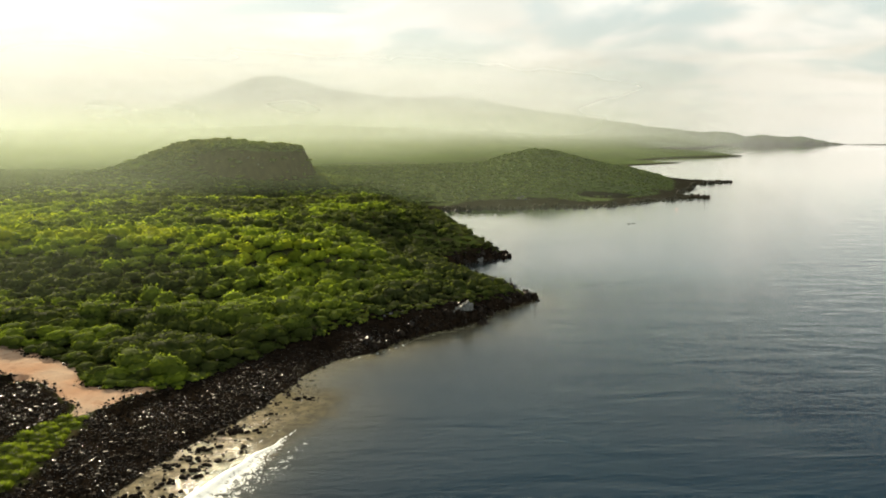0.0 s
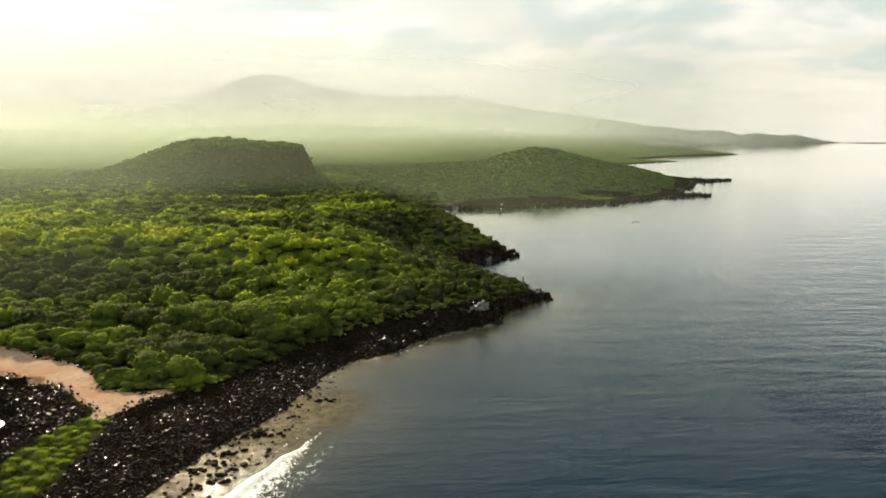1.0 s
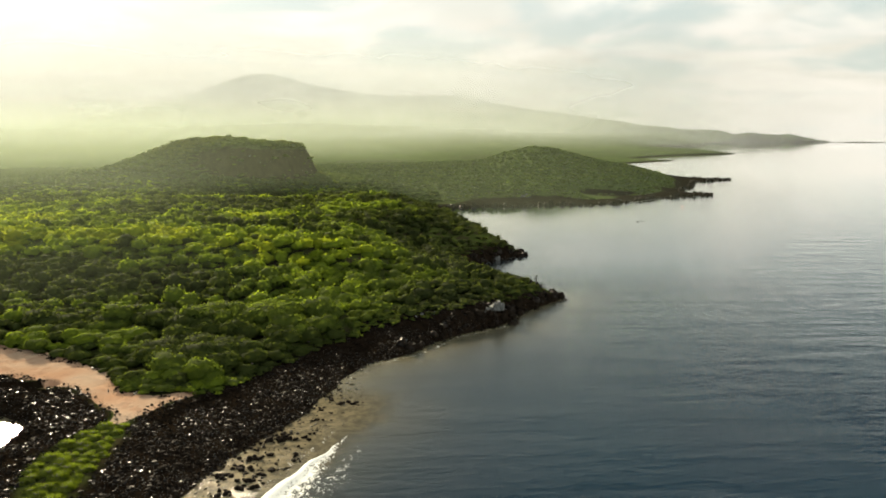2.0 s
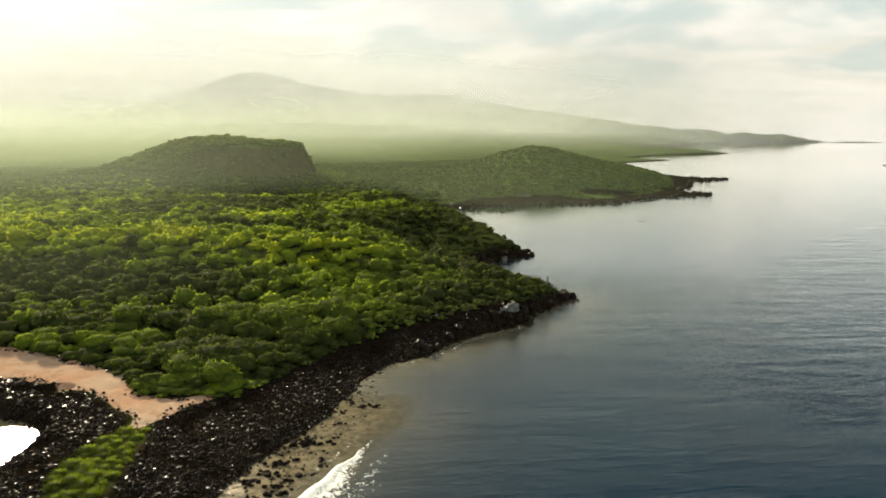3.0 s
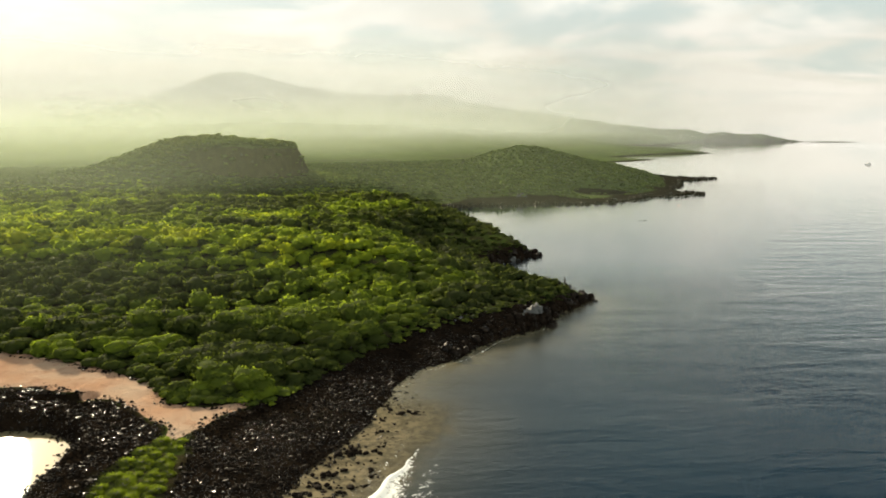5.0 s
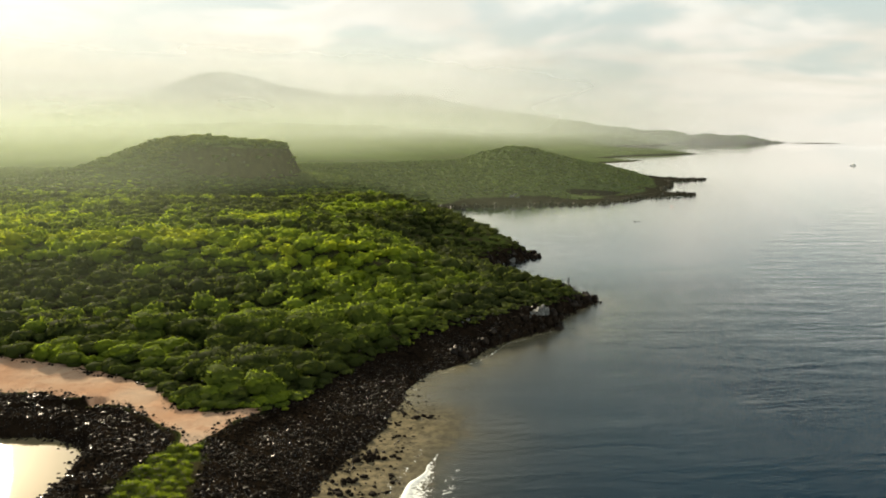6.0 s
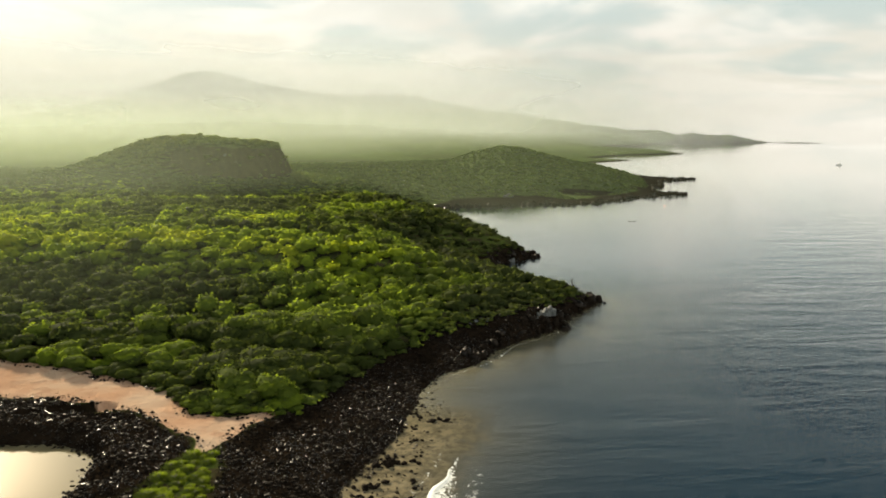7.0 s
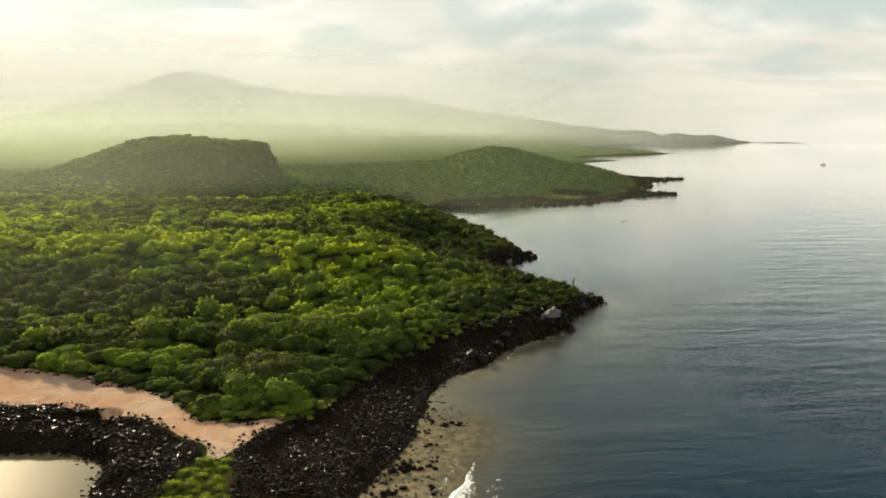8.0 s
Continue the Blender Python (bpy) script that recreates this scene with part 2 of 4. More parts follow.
# ---- plan ----
def smooth(a, b, v):
    t = np.clip((v - a) / (b - a), 0, 1)
    return t * t * (3 - 2 * t)


def lattice(ix, iy, seed):
    h = (ix.astype(np.int64) * 374761393 + iy.astype(np.int64) * 668265263 + seed * 974711) & 0x7FFFFFFF
    h = ((h ^ (h >> 13)) * 1274126177) & 0x7FFFFFFF
    return ((h ^ (h >> 16)) & 0xFFFF) / 65535.0


def rough(X, Y, size, seed=0, octaves=4):
    """Layered value noise, about -1 to 1."""
    out, amp, total = np.zeros_like(X, dtype=float), 1.0, 0.0
    for o in range(octaves):
        u, v = X / size + 31.7 * o, Y / size + 17.3 * o
        iu, iv = np.floor(u), np.floor(v)
        fu, fv = u - iu, v - iv
        fu, fv = fu * fu * (3 - 2 * fu), fv * fv * (3 - 2 * fv)
        a, b = lattice(iu, iv, seed + o), lattice(iu + 1, iv, seed + o)
        c, d = lattice(iu, iv + 1, seed + o), lattice(iu + 1, iv + 1, seed + o)
        out += amp * ((a * (1 - fu) + b * fu) * (1 - fv) + (c * (1 - fu) + d * fu) * fv)
        total += amp
        amp, size = amp * 0.5, size * 0.5
    return 2 * out / total - 1


def inside(poly, X, Y):
    """Distance to the outline of a polygon, positive within."""
    best, odd = np.full(X.shape, 1e9), np.zeros(X.shape, bool)
    for (x0, y0), (x1, y1) in zip(poly, poly[1:] + poly[:1]):
        dx, dy = x1 - x0, y1 - y0
        t = np.clip(((X - x0) * dx + (Y - y0) * dy) / (dx * dx + dy * dy), 0, 1)
        best = np.minimum(best, np.hypot(X - x0 - t * dx, Y - y0 - t * dy))
        if y0 != y1:
            odd ^= ((Y < y0) != (Y < y1)) & (X < x0 + (Y - y0) / (y1 - y0) * dx)
    return np.where(odd, best, -best)


# the shore, from behind the drone's start along the near beach, round the headlands and away
NEAR_SHORE = [(-75, -900), (-52, 0), (-48, 70), (-45.5, 97), (-43, 107), (-39.8, 115.5), (-35.4, 125), (-32.8, 131), (-30, 142), (-28, 152), (-22, 162), (-15, 168), (-6, 182),
              (4, 191), (11, 196), (12, 203), (19.5, 213), (28.0, 225.5), (17, 238), (6, 258), (2, 278), (9, 289), (18, 297), (27.2, 307.5), (18, 322), (15, 345),
              (9, 380), (2, 430), (-15, 480)]
FAR_SHORE = [(-20, 505), (10, 504), (30, 515), (46, 510), (76, 528), (96, 518), (122, 534), (155, 568), (212, 602), (196, 622), (203, 650), (230, 700), (253, 765),
             (305, 805), (278, 835), (262, 920), (270, 1020), (300, 1245), (440, 1385), (400, 1500), (560, 1720), (740, 1850), (640, 2100), (700, 2600),
             (900, 2900), (1113, 3150), (1300, 3600), (1719, 4267), (1900, 4200), (2090, 4200), (2200, 4260), (2290, 4330), (-5000, 5000), (-5000, -900)]
COAST = NEAR_SHORE + FAR_SHORE
SAND = [(-150, 176), (-111, 168), (-101, 164), (-90, 159), (-80, 153), (-73, 149), (-68, 138), (-63, 135.5), (-52, 137), (-57, 131), (-58.7, 127), (-60.6, 123), (-62.8, 121.5),
        (-65, 127), (-70, 131.5), (-77.4, 140), (-82, 139.5), (-84.7, 143.5), (-93, 147), (-104, 147.5), (-150, 151)]
WOOD = [(-170, 175), (-111, 166), (-100, 161.5), (-88, 156.5), (-78, 150.5), (-71, 142), (-66, 136.5), (-58, 135), (-50, 136), (-43, 151), (-34, 165), (-25, 179), (-9, 193), (3, 203),
        (14, 209), (25, 222), (14, 235), (3, 256), (-1, 280), (8, 293), (19, 302), (22, 309), (16, 322), (11, 345), (5, 380), (-2, 430), (-19, 480), (-22, 510), (10, 509),
        (46, 515), (76, 533), (92, 526), (103, 542), (128, 553), (150, 577), (160, 590), (188, 618), (195, 640), (222, 720), (238, 780), (240, 850), (240, 920), (250, 1100), (-900, 1100), (-900, 176)]
REEF = [(-35.2, 120.4, 26, 1.6), (-27.8, 136.5, 14, 1.1), (-30.5, 128.5, 8, 1.2), (-38.5, 109.5, 16, 1.5), (-34.0, 109.0, 8, 0.9), (-40.5, 106.8, 10, 1.0), (-38.0, 112.8, 8, 0.9), (-36.5, 104, 12, 1.8), (-40, 101, 14, 1.6), (-42, 97, 12, 1.5), (-37.5, 98, 9, 1.4), (-39.5, 94, 10, 1.5), (-25.5, 136.7, 7, 0.9), (-33, 114, 9, 2.6), (-31, 121, 8, 2.2), (-36, 107, 9, 2.4)]
STRIP = [(-60, 122), (-65.5, 120.5), (-67.8, 108), (-66, 99), (-62, 93), (-57, 98), (-57.5, 108), (-58, 116)]


def pool(X, Y):
    """How far into one of the pools behind the beach: 1 at its middle, 0 at its edge."""
    a = 1 - (np.abs((X + 100) / 22.5) ** 4 + np.abs((Y - 108) / 24.5) ** 4) ** 0.25
    a = a + 0.05 * rough(X, Y, 7, 61, 3)
    for x, y, r in ((-84, 141.5, 2.0), (-89, 141.3, 1.5), (-94, 140, 1.2)):
        a = np.maximum(a, 1 - np.hypot((X - x) / (1.7 * r), (Y - y) / r))
    return a


def height(X, Y):
    d = inside(COAST, X, Y) + 1.6 * rough(X, Y, 14, 5, 4) * smooth(60, 100, Y)
    d = d + smooth(900, 1600, Y) * 25 * rough(X, Y, 160, 8, 3)
    cliff = smooth(168, 192, Y)
    far_c = smooth(480, 520, Y)
    base = 2.3 + 2.5 * smooth(150, 190, Y) + 7.0 * smooth(185, 255, Y) * smooth(8, 60, d) + 2.5 * smooth(225, 233, Y + 0.12 * X + 6 * rough(X, Y, 30, 4, 2)) * smooth(20, 45, d)
    base = base + 5.0 * smooth(280, 330, Y) * smooth(440, 380, Y) * smooth(2, 9, d) * smooth(75, 30, d)
    base = base - 5.0 * smooth(380, 460, Y) * smooth(30, 70, d) * (1 - far_c)
    base = base * (1 - 0.4 * far_c) + 1.6 * rough(X, Y, 60, 2, 4) * smooth(180, 260, Y) * smooth(5, 40, d)
    base = base * (1 - 0.965 * np.exp(-((X - 132) / 44) ** 4 - ((Y - 578 - 0.2 * (X - 132)) / 40) ** 4)) * (1 - 0.6 * far_c * smooth(165, 255, X))
    # the two headlands run out low
    for tx, ty in ((27, 225.5), (26, 307.5)):
        base = base * (1 - 0.8 * np.exp(-((X - tx) / 8) ** 2 - ((Y - ty) / 8) ** 2))
    # the flat-topped hill, sheer on the seaward side, with a long slope inland
    u, v = X + 150, Y - 575
    e = np.hypot(u / np.where(u < 0, 75, 50), v / 48) + 0.06 * rough(X, Y, 22, 9, 3)
    steep = (1 - smooth(0.86, 1.12, e)) * smooth(-40, 5, u) + (1 - smooth(0.3, 1.6, e)) * (1 - smooth(-40, 5, u))
    skirt = 1 - smooth(0.3, 2.2, np.hypot((u + 45) / 85, v / 62))
    base = base + 21 * steep * (1 - 0.08 * smooth(0.7, 0.95, e)) + 15 * skirt + steep * 1.2 * rough(X, Y, 20, 12, 3)
    # the long ridge of the far headland
    r = np.exp(-((Y - 800 - 0.05 * X) / np.where(Y > 800, 120.0, 130.0)) ** 2)
    base = base + r * np.interp(X, [-420, -120, 0, 45, 66, 93, 116, 168, 235, 300], [0, 7, 9, 12, 19, 25.5, 23.5, 11, 2, 0]) * (1 + 0.06 * rough(X, Y, 40, 6, 3))
    # far plain and mountains
    f = smooth(1000, 2600, Y)
    base = base + f * (11 + 5 * rough(X, Y, 500, 3, 4))
    crest = np.interp(X, RIDGE_X, RIDGE_Z) + 20 * rough(X, Y, 230, 14, 4)
    base = base + crest * np.exp(-((Y - np.interp(X, RIDGE_X, RIDGE_Y)) / 520) ** 2)
    for mx, my, hgt, sx, sy in PEAKS:
        k = np.exp(-np.sqrt(((X - mx) / sx) ** 2 + ((Y - my) / sy) ** 2 + 0.25) * 1.3)
        base = base + hgt * k * (1 + 0.10 * rough(X, Y, 350, 14, 4))
    reach = 9 * (1 - cliff) + 3.0 * cliff * (1 - far_c) + far_c * (10 + 60 * smooth(900, 1800, Y))
    land = base * (1 - np.exp(-np.maximum(d, 0) / reach))
    land = land + 0.25 * rough(X, Y, 3.0, 21, 3) * smooth(0, 4, d) + 1.5 * np.abs(rough(X, Y, 5.0, 23, 3)) * cliff * (1 - 0.8 * far_c) * smooth(0, 2, d) * smooth(9, 4, d)
    wet = -(0.05 + 0.09 * smooth(140, 175, Y)) * np.maximum(-d, 0) - 0.12
    flat_reef = smooth(150, 138, Y) * smooth(-16, -10, d)
    wet = wet * (1 - 0.75 * flat_reef) + flat_reef * (-0.08 + 0.36 * rough(X, Y, 2.2, 33, 3))
    wet = np.maximum(wet - 0.1 * np.maximum(-d - 20, 0), -14)
    z = np.where(d > 0, land, wet)
    k = pool(X, Y)
    z = np.where(k > -0.12, z * smooth(0, -0.12, k) - 0.9 * smooth(-0.02, 0.25, k), z)
    # a narrow lagoon on the low far headland
    lagoon = 1 - np.hypot((X - 131) / 21.0, (Y - 597) / 7.0)
    z = np.where(lagoon > -0.3, z * smooth(0.05, -0.3, lagoon) - 0.5 * smooth(-0.05, 0.25, lagoon), z)
    return z, d


RIDGE_X = [-4000, -2400, -1300, -500, 54, 196, 344, 607, 1101, 1511, 1864, 2057, 2138, 2230]
RIDGE_Y = [3950, 4110, 4220, 4300, 4345, 4334, 4321, 4302, 4443, 4556, 4419, 4334, 4294, 4290]
RIDGE_Z = [40, 55, 80, 172, 226, 234, 198, 158, 107, 92, 76, 52, 36, 10]
PEAKS = [(-890, 3900, 440, 460, 420), (-1340, 3800, 60, 330, 300), (-1900, 3000, 45, 700, 400), (380, 2300, 26, 320, 350), (900, 3000, 36, 350, 350)]


def apron(X, Y):
    """How wide the bare lava runs between the water and the first bushes of the far headland."""
    return 24 * smooth(485, 505, Y) * smooth(660, 630, Y) * smooth(-20, 30, X)


def polar(rs, angles, cx, cy):
    """Places of a wheel-shaped grid round a point, and its faces."""
    R, A = np.meshgrid(rs, angles, indexing="ij")
    X, Y = cx + R * np.sin(A), cy + R * np.cos(A)
    n, k = len(rs), len(angles)
    i, j = np.meshgrid(np.arange(n - 1), np.arange(k), indexing="ij")
    jn = (j + 1) % k
    quads = np.stack([i * k + j, i * k + jn, (i + 1) * k + jn, (i + 1) * k + j], -1).reshape(-1, 4)
    return X.ravel(), Y.ravel(), quads


def mesh_from(name, verts, faces, mats, flat=False, normals=None, **attrs):
    """A mesh from arrays of places and of faces that all have as many corners."""
    me = bpy.data.meshes.new(name)
    faces = np.asarray(faces, dtype=np.int32)
    me.vertices.add(len(verts))
    me.vertices.foreach_set("co", np.asarray(verts, dtype=np.float32).ravel())
    me.loops.add(faces.size)
    me.loops.foreach_set("vertex_index", faces.ravel())
    me.polygons.add(len(faces))
    me.polygons.foreach_set("loop_start", np.arange(0, faces.size, faces.shape[1], dtype=np.int32))
    me.polygons.foreach_set("use_smooth", np.full(len(faces), not flat))
    for key, val in attrs.items():
        if val.ndim == 1:
            me.attributes.new(key, "FLOAT", "POINT").data.foreach_set("value", val.astype(np.float32))
        else:
            me.attributes.new(key, "FLOAT_COLOR", "POINT").data.foreach_set("color", val.astype(np.float32).ravel())
    me.update(calc_edges=True)
    if normals is not None:
        me.normals_split_custom_set_from_vertices(np.asarray(normals, dtype=np.float32))
    me.materials.append(mats)
    return me


fine = np.radians(np.concatenate([np.arange(-40, 42, 0.2), np.arange(42, 320, 4.0)]))
rs = np.concatenate([[0.02], np.arange(4, 88, 4.0), np.arange(88, 260, 0.8), np.geomspace(260, 500, 60), np.arange(502, 640, 2.0), np.geomspace(642, 4900, 170)])
X, Y, quads = polar(rs, fine, -20.0, 5.0)
Z, D = height(X, Y)
sandy = smooth(-1.5, 1.5, inside(SAND, X, Y) + 1.5 * rough(X, Y, 6, 30, 3))
round_lagoon = 1 - np.hypot((X - 131) / 27.0, (Y - 594) / 13.0)
wooded = smooth(0.5, 5.0, np.maximum(inside(WOOD, X, Y), inside(STRIP, X, Y) + 2) + 1.5 * rough(X, Y, 5, 31, 3))
wooded = np.maximum(wooded, smooth(1050, 1100, Y) * smooth(10, 30, D))
wooded = wooded * (1 - smooth(-0.1, 0.0, round_lagoon))
wooded = wooded * np.where(apron(X, Y) > 1, smooth(-3, 3, D - apron(X, Y) + 5 * rough(X, Y, 14, 61, 2)), 1)
stony = (1 - wooded) * (1 - sandy)
zone = np.stack([sandy, stony, smooth(420, 620, Y), smooth(0.5, -1.0, D) * smooth(150, 138, Y)], -1)
ground = new("ground", mesh_from("ground", np.stack([X, Y, Z], -1), quads, GROUND, zone=zone))
tagged(ground, "green coastal land with black lava shore and pink sand", "ground", kind="structure")

wr = np.concatenate([[0.02], np.arange(3, 90, 6.0), np.arange(90, 260, 1.5), np.geomspace(260, 4900, 120)])
wa = np.radians(np.concatenate([np.arange(-44, 44, 0.5), np.arange(44, 316, 4.0)]))
X, Y, quads = polar(wr, wa, -20.0, 5.0)
Z, D = height(X, Y)
reef = smooth(-17, -4, D + 2.5 * rough(X, Y, 7, 44, 3)) * smooth(148, 128, Y) * (1 - smooth(-0.25, -0.1, pool(X, Y)))
shallow = np.maximum(np.exp(np.minimum(D, 0) / 11) * smooth(330, 180, Y), 0.2 * np.exp(np.minimum(D, 0) / 12))
shallow = np.maximum(shallow, 0.40 * smooth(-36, -4, D) * smooth(170, 130, Y) * (1 + 0.25 * rough(X, Y, 14, 52, 3)))
water = new("water", mesh_from("water", np.stack([X, Y, 0 * X], -1), quads, SEA, shallow=shallow, reef=reef, calm=np.maximum(smooth(-0.2, 0.0, pool(X, Y)), 0.8 * smooth(170, 30, X - 0.12 * (Y - 300)) * smooth(230, 330, Y))))
tagged(water, "calm grey-blue sea with fine ripples", "sea", kind="structure")


# ---- haze over the plain and the mountains, as upright see-through sheets ----
def haze_sheet(r, a0, a1, rise, thin, top, density, right, hue):
    """An upright see-through sheet that stands in for mist and haze: it thickens over its lowest metres (rise), thins
    out from a height (thin) to its top, and at its seaward end (right: degrees).
    """
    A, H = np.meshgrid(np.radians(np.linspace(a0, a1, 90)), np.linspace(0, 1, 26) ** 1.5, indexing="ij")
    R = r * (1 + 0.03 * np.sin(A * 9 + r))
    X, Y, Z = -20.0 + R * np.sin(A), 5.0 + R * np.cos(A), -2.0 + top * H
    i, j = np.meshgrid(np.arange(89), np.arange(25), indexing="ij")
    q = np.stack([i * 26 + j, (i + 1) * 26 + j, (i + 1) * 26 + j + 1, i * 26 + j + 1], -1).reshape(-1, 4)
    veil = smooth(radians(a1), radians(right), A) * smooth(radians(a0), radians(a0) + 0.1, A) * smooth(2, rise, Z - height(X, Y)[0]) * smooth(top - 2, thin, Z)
    me = mesh_from("haze_sheet", np.stack([X, Y, Z], -1).reshape(-1, 3), q, haze_material("mist", density, hue), veil=veil.ravel())
    return tagged(new("haze_sheet", me), "upright see-through sheet standing in for mist and haze over the coastal plain", "mist", "mist banks", "stuff")


# sheets one behind another, so that the haze builds up with distance
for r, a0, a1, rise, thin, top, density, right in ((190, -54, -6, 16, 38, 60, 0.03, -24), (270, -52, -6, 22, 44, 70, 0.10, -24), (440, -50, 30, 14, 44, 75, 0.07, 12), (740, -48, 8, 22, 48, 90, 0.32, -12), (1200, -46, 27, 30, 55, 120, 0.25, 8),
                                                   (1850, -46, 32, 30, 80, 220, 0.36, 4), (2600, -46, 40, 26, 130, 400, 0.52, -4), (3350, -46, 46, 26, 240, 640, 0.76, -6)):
    haze_sheet(r, a0, a1, rise, thin, top, density, right, (0.25, 0.285, 0.305, 1) if r > 1800 else (0.268, 0.325, 0.238, 1))


# ---- trees ----
def ico(sub):
    bm = bmesh.new()
    bmesh.ops.create_icosphere(bm, subdivisions=sub, radius=1.0)
    v = np.array([x.co[:] for x in bm.verts])
    f = np.array([[x.index for x in p.verts] for p in bm.faces])
    bm.free()
    return v, f


ICO1, ICO2, ICO3 = ico(1), ico(2), ico(3)
rng = np.random.default_rng(7)


def crown_arrays(leaves, leaf, lobes, core, fill=0.95, loose=0.14):
    """A crown about 1 wide each way from its axis and 0 to 1.1 high: a lumpy core and a coat of leaf clumps."""
    a = rng.uniform(0, 6.28, lobes)
    rad = 0.55 * np.sqrt(rng.uniform(0.05, 1, lobes))
    centres = np.stack([rad * np.cos(a), rad * np.sin(a), 0.42 + 0.25 * rng.uniform(-1, 1, lobes) - 0.25 * rad], -1)
    sizes = rng.uniform(0.27, 0.58, lobes)
    v, f = core
    cv = v.copy()
    best = np.full(len(v), 0.25)
    for c, s in zip(centres, sizes):
        b = v @ (c - [0, 0, 0.4])
        disc = b * b - ((c - [0, 0, 0.4]) ** 2).sum() + s * s
        best = np.maximum(best, np.where(disc > 0, b + np.sqrt(np.maximum(disc, 0)), 0))
    cv = v * best[:, None] * [fill, fill, 0.86 * fill] + [0, 0, 0.38]
    pick = rng.integers(0, lobes, leaves)
    n = rng.normal(size=(leaves, 3))
    n[:, 2] = np.abs(n[:, 2]) * 0.95 - 0.35
    n /= np.linalg.norm(n, axis=1)[:, None]
    at = centres[pick] + n * sizes[pick, None] * rng.uniform(1 - loose, 1 + loose, (leaves, 1)) * [1, 1, 0.85]
    side = np.cross(n + 0.7 * rng.normal(size=(leaves, 3)), rng.normal(size=(leaves, 3)))
    side /= np.linalg.norm(side, axis=1)[:, None]
    other = np.cross(n + 0.5 * rng.normal(size=(leaves, 3)), side)
    other /= np.linalg.norm(other, axis=1)[:, None]
    s = leaf * rng.uniform(0.6, 1.3, (leaves, 1))
    lv = np.stack([at - side * s * 0.5 - other * s * 0.35, at + side * s * 0.5 - other * s * 0.3, at + other * s * 0.65], 1).reshape(-1, 3)
    lf = np.arange(leaves * 3).reshape(-1, 3) + len(cv)
    nc = cv - [0, 0, 0.15]
    nl = np.repeat(n * 0.5 + (at - [0, 0, 0.2]) + [0, 0, 0.32] + 0.10 * rng.normal(size=(leaves, 3)), 3, axis=0)
    normals = np.concatenate([nc, nl])
    normals /= np.linalg.norm(normals, axis=1)[:, None]
    return np.concatenate([cv, lv]), np.concatenate([f, lf]), normals


def tube(bm, a, b, ra, rb, n=6):
    """A tapered limb between two places."""
    a, b = Vector(a), Vector(b)
    m = (b - a).to_track_quat("Z", "Y").to_matrix()
    rings = [[bm.verts.new(c + m @ Vector((r * math.cos(k * 6.2832 / n), r * math.sin(k * 6.2832 / n), 0))) for k in range(n)] for c, r in ((a, ra), (b, rb))]
    for k in range(n):
        bm.faces.new((rings[0][k], rings[0][(k + 1) % n], rings[1][(k + 1) % n], rings[1][k]))
    bm.faces.new(rings[1])
    bm.faces.new(rings[0][::-1])


def part(name, bm, mat, parent, label="", cat=""):
    me = bpy.data.meshes.new(name)
    bm.to_mesh(me)
    bm.free()
    me.materials.append(mat)
    ob = new(name, me)
    if parent is not None:
        ob.parent = parent
    return tagged(ob, label, cat)


# where trees stand: a jittered plan of the wooded land
def stand(y0, y1, step, keep=1.0):
    xs, ys = np.arange(-700, 330, step), np.arange(y0, y1, step)
    X, Y = [c.ravel() for c in np.meshgrid(xs, ys)]
    X, Y = X + rng.uniform(-0.48, 0.48, X.shape) * step, Y + rng.uniform(-0.48, 0.48, Y.shape) * step
    ok = (X > -0.66 * Y - 15) & (X < 0.5 * Y) & (Y >= y0) & (Y < y1) & (rng.uniform(size=X.shape) < keep)
    X, Y = X[ok], Y[ok]
    ok = ((inside(WOOD, X, Y) > 1.0) | (inside(STRIP, X, Y) > 0.5)) & (np.hypot((X - 128) / 27.0, (Y - 575) / 28.0) > 1)
    X, Y = X[ok], Y[ok]
    Z, D = height(X, Y)
    drop = np.maximum(np.abs(Z - height(X + 2, Y)[0]), np.abs(Z - height(X, Y - 2)[0]))
    ok = (drop < 2.4) | (Y < 480) | (rng.uniform(size=X.shape) < 0.2)
    ok = ok & ((apron(X, Y) < 1) | (D > apron(X, Y) + 5 * rough(X, Y, 14, 61, 2)))
    return X[ok], Y[ok], Z[ok]


